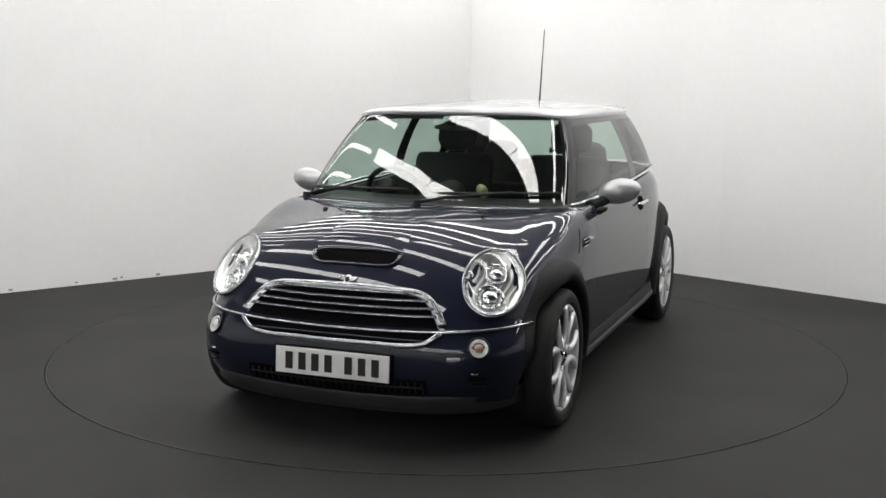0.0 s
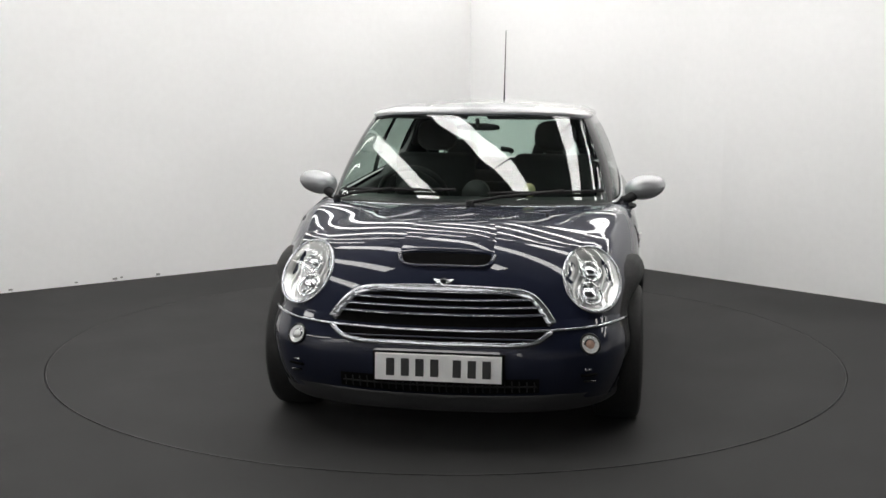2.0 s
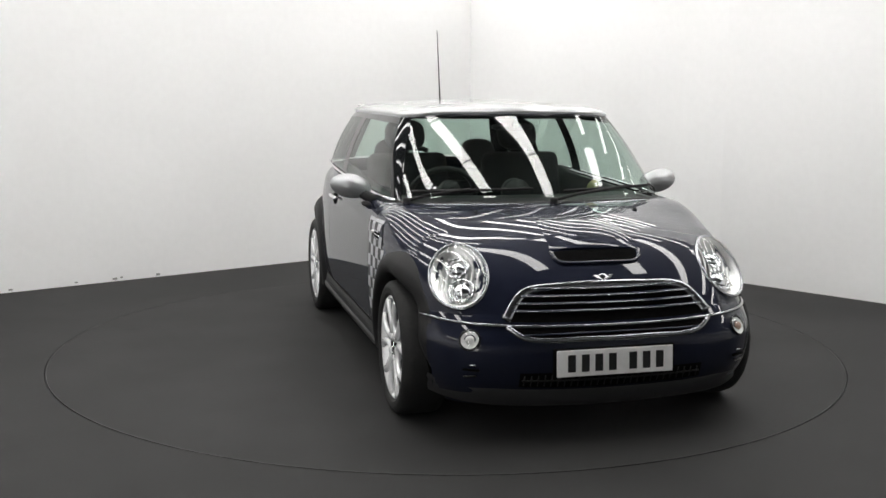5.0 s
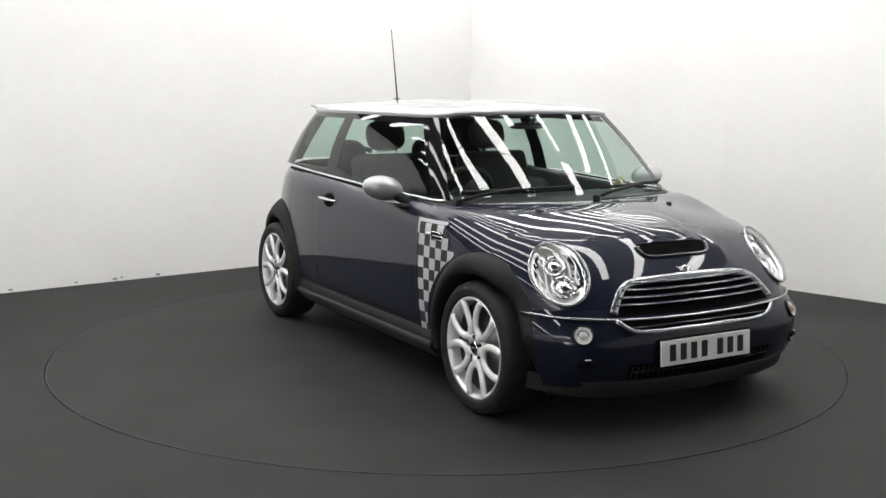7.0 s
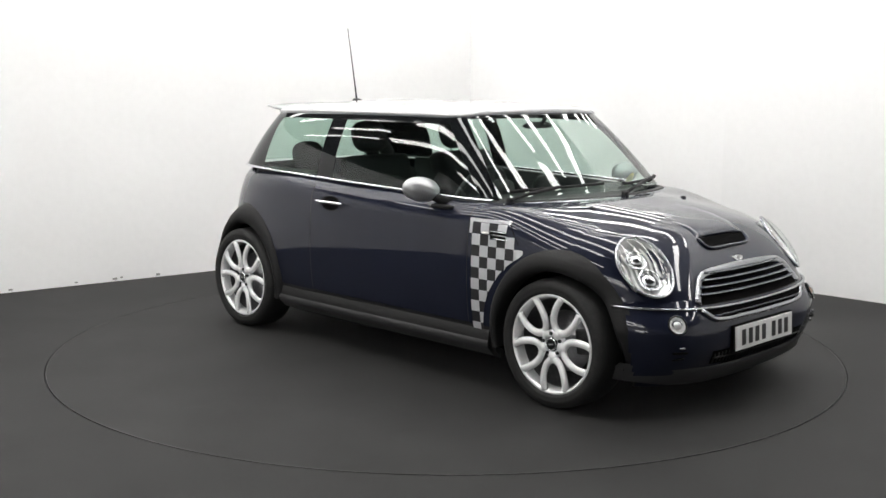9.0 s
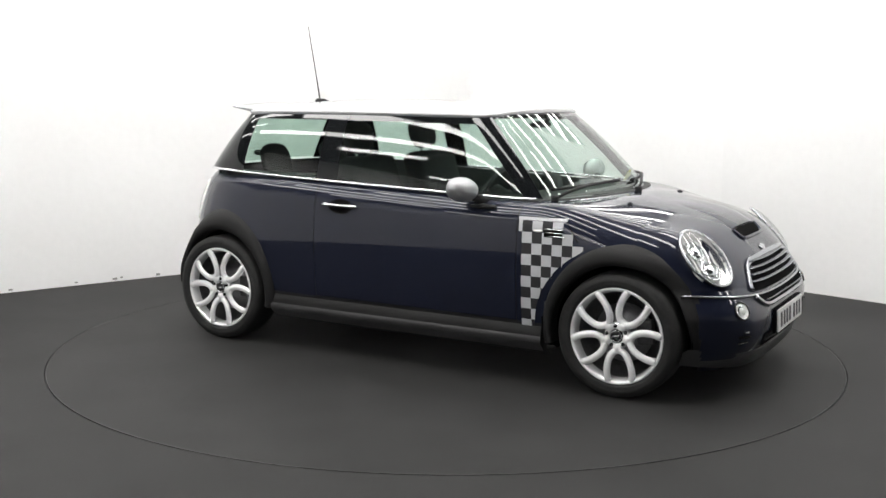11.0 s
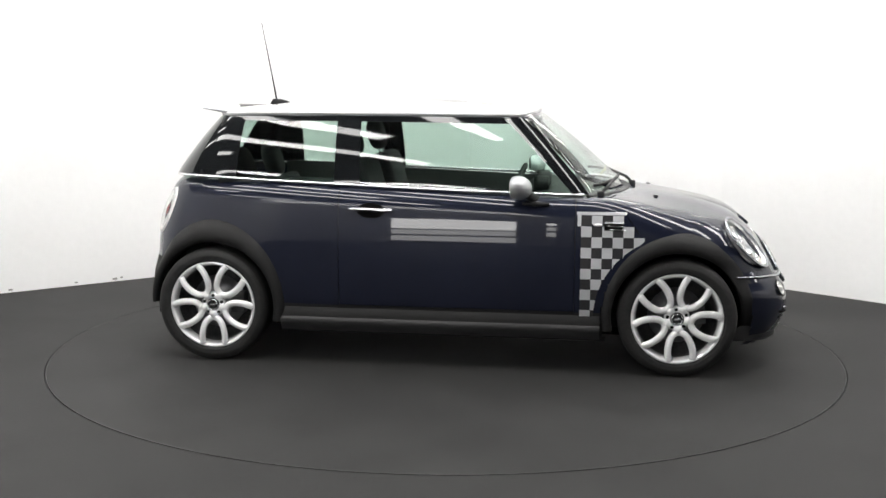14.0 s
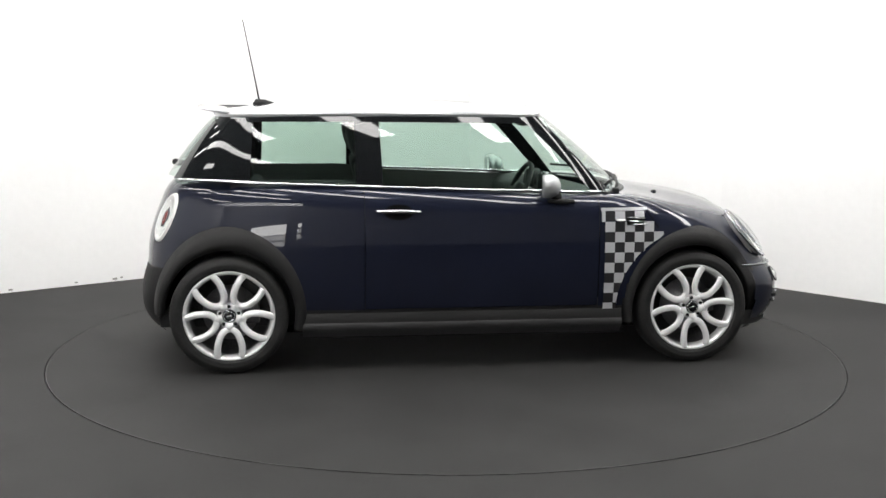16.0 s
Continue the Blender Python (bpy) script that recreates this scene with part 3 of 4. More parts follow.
# -- roof --
roof_mid = spline([-1.45, -1.34, -0.9, -0.4, 0.07, 0.35, 0.478], [1.345, 1.352, 1.392, 1.408, 1.397, 1.372, 1.350])
rows = []
S = np.linspace(0, 9, 100)
for i, t in enumerate((-0.03, -0.022, 0.0, 0.02, 0.06, 0.12, 0.2, 0.3, 0.45, 0.6, 0.75, 0.9, 1.0)):
    row = []
    for s in S:
        e = np.array([f(s) for f in EAVE])
        mid = np.array([0.478 - (0.478 + 1.34) * s / 9, 0, 0])
        out = e - np.array([np.clip(e[0], -1.0, 0.25), 0, e[2]])
        out = out / (np.linalg.norm(out) + 1e-9)
        if t < 0:
            p = e + out * (0.014 if i else 0.006)
            p[2] = e[2] - (0.002 if i else 0.016) + 0.006
        else:
            p = e * (1 - t) + mid * t + out * 0.012 * max(0, 1 - t * 8)
            k = 1 - (1 - t) ** 2.4
            p[2] = e[2] + 0.008 + 0.028 * min(1, t / 0.12) ** 0.6 * (1 - k) + (roof_mid(p[0]) - e[2] - 0.008) * k
        row.append(p)
    rows.append(row)
v = [tuple(q) for r in rows for q in r]
v2, f2 = join((v, grid_faces(len(rows), len(S))), flipped(v, grid_faces(len(rows), len(S))))
bm = bmesh.new()
vs = [bm.verts.new(q) for q in v2]
for f in f2:
    bm.faces.new([vs[i] for i in f])
bmesh.ops.remove_doubles(bm, verts=bm.verts, dist=0.0008)
bmesh.ops.recalc_face_normals(bm, faces=bm.faces)
part("roof", bm, SILVER, car, "silver painted roof", True)
edge = [tuple(np.array([f(s) for f in EAVE]) + np.array([0, 0, -0.010])) for s in np.linspace(0, 9, 80)]
loop = edge + [(q[0], -q[1], q[2]) for q in edge[-2:0:-1]]
raw("roof_gutter", *tube(loop, 0.0075, 6, closed=True), BLACK_GLOSS, car, "black rubber roof seal")
rows = []
for x, dz, th in ((-1.27, 0.0, 0.020), (-1.34, 0.010, 0.016), (-1.415, 0.020, 0.009), (-1.43, 0.021, 0.004)):
    ring = [(x + 0.05 * (abs(y) / 0.5) ** 2, y, 1.352 + dz - 0.018 * (y / 0.5) ** 2 + th / 2) for y in np.linspace(-0.5, 0.5, 20)]
    ring += [(x + 0.05 * (abs(y) / 0.5) ** 2, y, 1.352 + dz - 0.018 * (y / 0.5) ** 2 - th / 2) for y in np.linspace(0.5, -0.5, 20)]
    rows.append(ring)
lofted("spoiler", rows, SILVER, car, "slim silver roof spoiler", True)

# -- chrome line along the belt, on both sides --
path = []
for s in np.linspace(2.95, 7.55, 60):
    p = np.array([f(s) for f in BELT])
    path.append((p[0], p[1] + 0.008, p[2] - 0.002))
both("belt_trim", *tube(path, 0.008, 8, 1.0), CHROME, car, "bright chrome strip under the side windows")
path = [(BELT[0](s) + 0.012, BELT[1](s), BELT[2](s) - 0.012) for s in np.linspace(0, 2.9, 30)]
path = path[::-1] + [(q[0], -q[1], q[2]) for q in path[1:]]
raw("scuttle", *tube(path, 0.022, 8, 0.5), DASH, car, "black plastic scuttle panel")
path = [(q[0] + 0.028, q[1], q[2] - 0.002) for q in path]
raw("bonnet_seal", *tube(path, 0.005, 6), DULL_CHROME, car, "pale bonnet rear edge")
# -- nose: chrome strip, grilles, plate, lamps --
def on_nose(y, z, out=0.0):
    x = float(nose_at(abs(y), z))
    n = normal_at((x, y, z))[0]
    return np.array([x, y, z]) + n * out


ys = np.linspace(-0.755, 0.755, 71)
raw("bumper_strip", *tube([on_nose(y, 0.489 + 0.05 * y * y, 0.005) for y in ys], 0.0072, 8), DULL_CHROME, car, "chrome strip along the bumper top")
upper = [(-0.455, 0.530), (-0.43, 0.565), (-0.40, 0.602), (-0.37, 0.628), (-0.33, 0.643), (-0.25, 0.651), (-0.12, 0.656), (0, 0.657)]
upper += [(-y, z) for y, z in upper[-2::-1]]


def smooth_line(pts, n):
    a = np.asarray(pts, float)
    d = np.concatenate([[0], np.cumsum(np.linalg.norm(np.diff(a, axis=0), axis=1))])
    f = [spline(d, a[:, i]) for i in range(a.shape[1])]
    return [tuple(float(g(q)) for g in f) for q in np.linspace(0, d[-1], n)]


upper = smooth_line(upper, 60)
surround = raw("grille_surround", *tube([on_nose(y, z - 0.010, 0.005) for y, z in upper], 0.0165, 10, 0.42, up=(1, 0, 0.3), taper=[1.0 + 0.35 * abs(2 * i / 59 - 1) ** 2 for i in range(60)]), DULL_CHROME, car, "chrome grille surround")


def on_nose_fill(name, line, low, mat, parent, out, n=12):
    rows = []
    for t in np.linspace(0, 1, n):
        rows.append([on_nose(y, low(y) * (1 - t) + z * t, out) for y, z in line])
    v = [tuple(q) for r in rows for q in r]
    return raw(name, v, grid_faces(n, len(line)), mat, parent)


# black sheet on the skin for the shade behind the slats
on_nose_fill("grille_shade", upper, lambda y: 0.505 + 0.05 * y * y, VOID, surround, 0.002)
for z, w in ((0.634, 0.335), (0.606, 0.378), (0.578, 0.402), (0.550, 0.425)):
    line = [on_nose(y, z - 0.006 * (1 - (y / w) ** 2) + 0.004, 0.010) for y in np.linspace(-w, w, 30)]
    raw("grille_slat", *tube(line, 0.0115, 8, 0.42, up=(0.35, 0, 1)), PAINT, surround, "gloss navy grille slat")
    raw("slat_edge", *tube([p + np.array([0.009, 0, -0.0005]) for p in line], 0.0015, 6), DULL_CHROME, surround)
lower = smooth_line([(-0.455, 0.492), (-0.43, 0.472), (-0.40, 0.453), (-0.36, 0.443), (-0.2, 0.437), (0, 0.435),
                     (0.2, 0.437), (0.36, 0.443), (0.40, 0.453), (0.43, 0.472), (0.455, 0.492)], 50)
intake = raw("lower_grille_trim", *tube([on_nose(y, z + 0.003, 0.008) for y, z in lower], 0.0115, 10, 0.6, up=(1, 0, 0.2)), DULL_CHROME, car, "chrome lower grille bar")
# another black sheet, for the shade behind the lower bar
on_nose_fill("lower_grille_shade", lower, lambda y: 0.483 + 0.05 * y * y, VOID, intake, 0.002)
line = [on_nose(y, 0.463, 0.010) for y in np.linspace(-0.39, 0.39, 24)]
raw("lower_slat", *tube(line, 0.008, 6, 0.5), PAINT, intake)

# wide intake under the plate: its shade as a black sheet, with upright bars
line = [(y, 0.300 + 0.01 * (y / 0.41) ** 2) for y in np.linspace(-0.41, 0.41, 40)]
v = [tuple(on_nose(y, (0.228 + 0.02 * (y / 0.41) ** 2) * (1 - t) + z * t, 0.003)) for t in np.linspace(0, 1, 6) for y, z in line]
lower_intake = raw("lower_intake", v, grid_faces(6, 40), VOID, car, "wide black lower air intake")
for y in np.linspace(-0.39, 0.39, 27):
    raw("intake_bar", *tube([on_nose(y, z, 0.005) for z in (0.236 + 0.02 * (y / 0.41) ** 2, 0.265, 0.296)], 0.003, 5, up=(0, 1, 0)), PLASTIC, lower_intake)
raw("intake_rail", *tube([on_nose(y, 0.266 + 0.012 * (y / 0.41) ** 2, 0.006) for y in np.linspace(-0.40, 0.40, 30)], 0.004, 6), PLASTIC, lower_intake)

# number plate with plain bars in place of its characters
plate = a_box("number_plate", -0.004, -0.260, -0.0555, 0.004, 0.260, 0.0555, PLATE, car, "white front number plate", 0.003)
plate.matrix_basis = pose(1.858, 0, 0.345, 0, -3, 0)
for i, y in enumerate((-0.196, -0.135, -0.075, -0.014, 0.078, 0.139, 0.199)):
    a_box("plate_bar", 0.0045, y - 0.017, -0.036, 0.006, y + 0.017, 0.036, PLATE_INK, plate)
a_box("plate_holder", 1.835, -0.27, 0.285, 1.851, 0.27, 0.405, VOID, car)


def build_headlight(side):
    flip = np.array([1, side, 1])
    c, n, up = LAMP_C * flip, LAMP_N * flip, LAMP_UP * flip
    right = np.cross(up, n)
    a, b = LAMP_A, LAMP_B

    def dome(height, ka, kb, rings=10, sides=40, base=0.0):
        v, f = [], []
        for i in range(rings + 1):
            r = math.cos(math.pi / 2 * i / rings)
            h = height * math.sin(math.pi / 2 * i / rings) + base
            for j in range(sides):
                q = 2 * math.pi * j / sides
                v.append(c + right * (ka * r * math.cos(q)) + up * (kb * r * math.sin(q)) + n * h)
        return v, grid_faces(rings + 1, sides, 0, True)

    def oval(ka, kb, h, count=44, dx=0.0, dy=0.0):
        return [c + right * (ka * math.cos(q) + dx) + up * (kb * math.sin(q) + dy) + n * h for q in np.linspace(0, 2 * math.pi, count, endpoint=False)]

    lamp = raw("headlight", *tube(oval(a, b, 0.012), 0.0075, 8, up=tuple(n), closed=True), DULL_CHROME, car, "oval headlight with a chrome ring")
    raw("bezel", oval(1.01 * a, 1.01 * b, 0.016) + oval(0.95 * a, 0.95 * b, 0.010) + oval(0.84 * a, 0.86 * b, 0.001), grid_faces(3, 44, 0, True), REFLECTOR, lamp, "bright inner bezel")
    raw("reflector", *dome(-0.050, a - 0.004, b - 0.004, base=0.010), REFLECTOR, lamp, "bright faceted reflector")
    for k, (dx, dy, r) in enumerate(((0.0, -0.060, 0.052), (0.0, 0.052, 0.046))):
        ring = oval(r, r, -0.012, 28, dx * side, dy)
        raw("bulb_ring", *tube(ring, 0.006, 6, up=tuple(n), closed=True), CHROME, lamp)
        v, f = [], []
        for i in range(7):
            q = math.pi / 2 * i / 6
            v += [c + right * (dx * side + 0.8 * r * math.cos(q) * math.cos(w)) + up * (dy + 0.8 * r * math.cos(q) * math.sin(w)) + n * (-0.025 + 0.030 * math.sin(q))
                  for w in np.linspace(0, 2 * math.pi, 20, endpoint=False)]
        raw("projector", v, grid_faces(7, 20, 0, True), CHROME, lamp)
        raw("bulb_bowl", [c + right * (dx * side + 0.86 * r * math.cos(w) * q) + up * (dy + 0.86 * r * math.sin(w) * q) + n * (-0.030 + 0.012 * q)
                          for q in (0.05, 0.6, 1.0) for w in np.linspace(0, 2 * math.pi, 20, endpoint=False)], grid_faces(3, 20, 0, True), DULL_CHROME if k == 0 else FROSTED, lamp)
    for k in range(-3, 4):
        line = [c + right * (k * 0.028 + 0.012 * math.sin(t * 3)) + up * (t * 0.115 * math.sqrt(max(0.05, 1 - (k / 4.2) ** 2))) + n * (-0.020) for t in np.linspace(-1, 1, 9)]
        raw("reflector_rib", *tube(line, 0.0060, 6), FROSTED, lamp)
    raw("lens", *dome(0.038, a - 0.003, b - 0.003, base=0.012), LENS, lamp, "clear domed headlight lens").visible_shadow = False
    # round side lamp in the bumper
    p = on_nose(side * 0.610, 0.447, 0.0)
    m = normal_at(p)[0]
    u2 = np.array([0, 0, 1.0]) - m * m[2]
    u2 /= np.linalg.norm(u2)
    r2 = np.cross(u2, m)
    ring = [p + (r2 * math.cos(q) + u2 * math.sin(q)) * 0.042 + m * 0.002 for q in np.linspace(0, 2 * math.pi, 30, endpoint=False)]
    turn = raw("indicator", *tube(ring, 0.005, 6, up=tuple(m), closed=True), BLACK_GLOSS, car, "round front indicator lamp")
    v = [p + (r2 * math.cos(w) + u2 * math.sin(w)) * 0.039 * k + m * (0.003 + h) for k, h in ((1.0, 0.0), (0.7, -0.004), (0.35, -0.006), (0.05, -0.006)) for w in np.linspace(0, 2 * math.pi, 24, endpoint=False)]
    raw("indicator_reflector", v, [f[::-1] for f in grid_faces(4, 24, 0, True)], FROSTED, turn)
    v = [p + (r2 * math.cos(w) + u2 * math.sin(w)) * 0.020 * k + m * (0.002 + h) for k, h in ((1.0, 0.0), (0.7, 0.010), (0.3, 0.014), (0.05, 0.014)) for w in np.linspace(0, 2 * math.pi, 16, endpoint=False)]
    raw("indicator_bulb", v, grid_faces(4, 16, 0, True), AMBER if side > 0 else FROSTED, turn)
    v = [p + (r2 * math.cos(w) + u2 * math.sin(w)) * 0.039 * math.cos(k) + m * (0.004 + 0.014 * math.sin(k)) for k in np.linspace(0, 1.5, 6) for w in np.linspace(0, 2 * math.pi, 24, endpoint=False)]
    raw("indicator_lens", v, grid_faces(6, 24, 0, True), LENS, turn).visible_shadow = False
    # small recess low in the bumper, its shade a black bar; lamp glint below
    p = on_nose(side * 0.60, 0.335, 0.004)
    raw("bumper_vent", *tube([on_nose(side * y, 0.325 + 0.03 * (y - 0.60), 0.003) for y in np.linspace(0.575, 0.635, 9)], 0.013, 8, 0.4, up=(0, 0, 1)), VOID, car, "small dark bumper vent")
    raw("vent_blade", *tube([on_nose(side * y, 0.300 - 0.10 * (y - 0.60), 0.006) for y in np.linspace(0.585, 0.63, 7)], 0.005, 6), BLACK_GLOSS, car)
    # chrome bead added for the lamp's glint
    raw("vent_glint", *tube([on_nose(side * y, 0.347, 0.008) for y in (0.588, 0.60, 0.612)], 0.005, 8), DULL_CHROME, car)


build_headlight(1)
build_headlight(-1)

# bonnet scoop
rows = []
for x, h in ((1.20, -0.004), (1.27, 0.001), (1.36, 0.004), (1.45, 0.008), (1.53, 0.012), (1.585, 0.014), (1.60, 0.013), (1.602, 0.009), (1.56, 0.004)):
    row = []
    w = 0.262 - 0.02 * (1.6 - x)
    for y in np.linspace(-w, w, 31):
        k = max(0.0, 1 - (abs(y) / w) ** 4) ** 2
        row.append((x - 0.012 * (abs(y) / w) ** 3, y, float(lid_at(x, abs(y))) - 0.003 + (h + 0.003) * k if h > -0.004 else float(lid_at(x, abs(y))) - 0.004))
    rows.append(row)
scoop = lofted("bonnet_scoop", rows, PAINT, car, "navy bonnet air scoop")
# the opening is a black sheet on the bonnet, painted for its inner shade
rows = []
for t in np.linspace(0, 1, 8):
    row = []
    for y in np.linspace(-0.193, 0.193, 35):
        k = max(0.0, 1 - (abs(y) / 0.193) ** 10) ** 0.5
        x = 1.606 + 0.040 * t * k
        row.append((x, y, float(lid_at(x, abs(y))) + 0.003 + 0.005 * (1 - t) * k))
    rows.append(row)
lofted("scoop_mouth", rows, VOID, scoop, "black scoop opening")
line = []
for a in np.linspace(0, 1, 41):
    y = -0.203 + 0.406 * a
    k = max(0.0, 1 - (abs(y) / 0.203) ** 9) ** 0.5
    x = 1.604 + 0.050 * k
    line.append((x, y, float(lid_at(x, abs(y))) + 0.006))
raw("scoop_lip", *tube(line, 0.010, 10, 0.7), PAINT, scoop, "rounded navy lower scoop lip")

# winged badge and washer jets
p = np.array([1.700, 0, float(lid_at(1.700, 0.0))])
m = normal_at(p)[0]
u = np.array([-m[2], 0, m[0]])
side_v = np.array([0, 1.0, 0])
ring = [p + (side_v * math.cos(q) + u * math.sin(q)) * 0.0155 + m * 0.004 for q in np.linspace(0, 2 * math.pi, 20, endpoint=False)]
badge = raw("badge", *tube(ring, 0.0035, 6, up=tuple(m), closed=True), CHROME, car, "small chrome winged badge")
v = [p + (side_v * math.cos(q) + u * math.sin(q)) * r + m * h for r, h in ((0.0145, 0.004), (0.007, 0.006), (0.001, 0.006)) for q in np.linspace(0, 2 * math.pi, 16, endpoint=False)]
raw("badge_centre", v, grid_faces(3, 16, 0, True), BLACK_GLOSS, badge)
for s in (1, -1):
    for k, dz in enumerate((0.008, 0.0, -0.008)):
        raw("badge_wing", *tube([p + side_v * s * (0.015 + t * (0.028 - 0.006 * k)) + u * (dz * 0.8 + 0.003 * t) + m * 0.004 for t in (0, 0.5, 1)], 0.0034, 6), CHROME, badge)
    q = np.array([1.13, s * 0.40, float(lid_at(1.13, 0.40))])
    raw("washer_jet", *tube([q + np.array([-0.012, 0, 0.002]), q + np.array([0.0, 0, 0.006]), q + np.array([0.014, 0, 0.001])], 0.009, 8, 0.6), PLASTIC, car, "black washer jet")

# -- side details --
def on_flank(x, z, side, out=0.0):
    y = float(flank_at(x, z))
    n = normal_at((x, y, z))[0]
    q = np.array([x, y, z]) + n * out
    return np.array([q[0], side * q[1], q[2]])


def decal_patch(x0, x1, z0, z1, side, out=0.0022, n=4):
    v = []
    for z in np.linspace(z0, z1, n):
        cut = WHEEL_X - math.sqrt(max(0.0, 0.428 ** 2 - (z - WHEEL_Z) ** 2))
        v += [on_flank(max(x0, min(x, cut)), z, side, out) for x in np.linspace(x0, x1, n)]
    f = grid_faces(n, n)
    return v, (f if side < 0 else [q[::-1] for q in f])


for side, wing in zip((1, -1), panels["front_wing"]):
    cells, dark = [], []
    x0, w, z0, h = 0.735, 0.0535, 0.775, 0.0545
    for r in range(9):
        for c in range(7):
            xa, za = x0 + c * w, z0 - (r + 1) * h
            if math.hypot(xa - WHEEL_X, za + h - WHEEL_Z) < 0.434 or (r == 0 and c > 4) or c > 5:
                continue
            (dark if (r + c) % 2 else cells).append((xa, xa + w, za, za + h))
    cells += [(x0 + c * w, x0 + (c + 1) * w, 0.787, 0.830) for c in (1, 3)]
    cells += [(0.712, 0.965, 0.832, 0.848), (0.716, 0.735, 0.775, 0.832)]
    dark += [(x0 + c * w, x0 + (c + 1) * w, 0.779, 0.830) for c in (0, 2)]
    if side > 0:      # only the right wing wears the chequers
        cells, dark = [], []
    for cell in cells:
        raw("chequer_square", *decal_patch(*cell, side), DECAL, wing, "", False)
    for cell in dark:
        raw("dark_square", *decal_patch(*cell, side, 0.0018), DECAL_DARK, wing, "", False)
    seam = [on_flank(0.962 + 0.066 * t, 0.835 - 0.093 * t, side, 0.0005) for t in np.linspace(0, 1, 6)]
    raw("bonnet_seam", *tube(seam, 0.0025, 5), VOID, wing)
    line = [on_flank(x, 0.783, side, 0.004) for x in np.linspace(0.795, 0.845, 7)]
    raw("side_repeater", *tube(line, 0.011, 10, 0.6, taper=[0.4, 0.8, 1, 1, 1, 0.8, 0.4]), FROSTED, wing, "pale oval side indicator")
    # black patch under the bars for the shade in the vent
    raw("side_scuttle", *decal_patch(0.852, 0.948, 0.755, 0.797, side, 0.0035), VOID, wing, "black side vent with chrome bars", False)
    for k, z in enumerate((0.795, 0.779, 0.763)):
        line = [on_flank(x, z - 0.04 * (x - 0.86), side, 0.005) for x in np.linspace(0.855 + 0.012 * k, 0.950 + 0.006 * k, 8)]
        raw("vent_bar", *tube(line, 0.0042, 8, 0.7), CHROME, wing, "chrome vent bar")

for side, door in zip((1, -1), panels["door"]):
    line = [on_flank(x, 0.838 - 0.02 * (x + 0.36), side, 0.020 - 0.35 * (abs(x + 0.36) ** 2)) for x in np.linspace(-0.475, -0.245, 13)]
    handle = raw("door_handle", *tube(line, 0.0135, 8, 0.7, taper=[0.7, 0.9] + [1] * 9 + [0.9, 0.7]), CHROME, door, "chrome bar door handle")
    # flat dark oval on the door, painted for the shade behind the handle
    v = [on_flank(-0.36 + 0.075 * k * math.cos(q), 0.834 + 0.040 * k * math.sin(q), side, 0.0025) for k in (1, 0.6, 0.1) for q in np.linspace(0, 2 * math.pi, 20, endpoint=False)]
    f = grid_faces(3, 20, 0, True)
    raw("handle_recess", v, f if side > 0 else [q[::-1] for q in f], VOID, door, "dark handle recess")


def build_mirror(side):
    c = np.array([0.415, side * 0.865, 0.968])
    v, rings, sides = [], 14, 24
    for i in range(rings):
        q = math.pi * (i + 0.02) / (rings - 0.96)
        for j in range(sides):
            w = 2 * math.pi * j / sides
            x = 0.068 * math.cos(w) * math.sin(q)
            if x < -0.035:
                x = -0.035
            v.append(c + np.array([x + side * 0.0 + 0.10 * (0.105 * math.cos(q)) * -1, side * 0.105 * math.cos(q), 0.064 * math.sin(w) * math.sin(q) + 0.012 * math.cos(q)]))
    f = grid_faces(rings, sides, 0, True)
    cap = raw("door_mirror", v, f if side < 0 else [q[::-1] for q in f], SILVER, car, "silver rounded door mirror on a black stem")
    raw("mirror_stem", *tube([(0.50, side * 0.715, 0.905), (0.49, side * 0.765, 0.905), (0.465, side * 0.80, 0.925), (0.43, side * 0.83, 0.95)], 0.026, 10, 0.8, up=(1, 0, 0)), PLASTIC, cap, "black mirror stem")
    v = [(c[0] - 0.037, c[1] + side * 0.092 * math.cos(q) * k, c[2] + 0.052 * math.sin(q) * k) for k in (1, 0.02) for q in np.linspace(0, 2 * math.pi, 24, endpoint=False)]
    f = grid_faces(2, 24, 0, True)
    raw("mirror_glass", v, f, CHROME, cap, "mirror glass")
    raw("mirror_base", *tube([on_flank(x, 0.880, side, 0.004) for x in (0.43, 0.50, 0.57)], 0.026, 8, 0.6, up=(0, 0, 1), taper=[0.5, 1, 0.6]), PLASTIC, cap)


build_mirror(1)
build_mirror(-1)

# wipers
for y0, y1, piv in ((0.08, 0.62, 0.02), (-0.58, -0.04, -0.62)):
    blade = []
    for y in np.linspace(y0, y1, 12):
        s = 3 * abs(y) / 0.69
        q = pane_at(s if y >= 0 else -s, 0.075 + 0.05 * (y - y0))
        blade.append(q + np.array([0.012, 0, 0.010]))
    wiper = raw("wiper", *tube(blade, 0.008, 6), PLASTIC, car, "black windscreen wiper")
    s = 3 * abs(piv) / 0.69
    base = pane_at(s if piv >= 0 else -s, 0.0) + np.array([0.045, 0, 0.004])
    mid = blade[6]
    raw("wiper_arm", *tube([base, base * 0.7 + mid * 0.3 + np.array([0.012, 0, 0.012]), mid + np.array([0.006, 0, 0.006])], 0.0085, 6), PLASTIC, wiper)
    raw("wiper_pivot", *tube([base + np.array([0, 0, -0.03]), base, base + np.array([0, 0, 0.012])], 0.020, 10, up=(1, 0, 0)), PLASTIC, wiper)

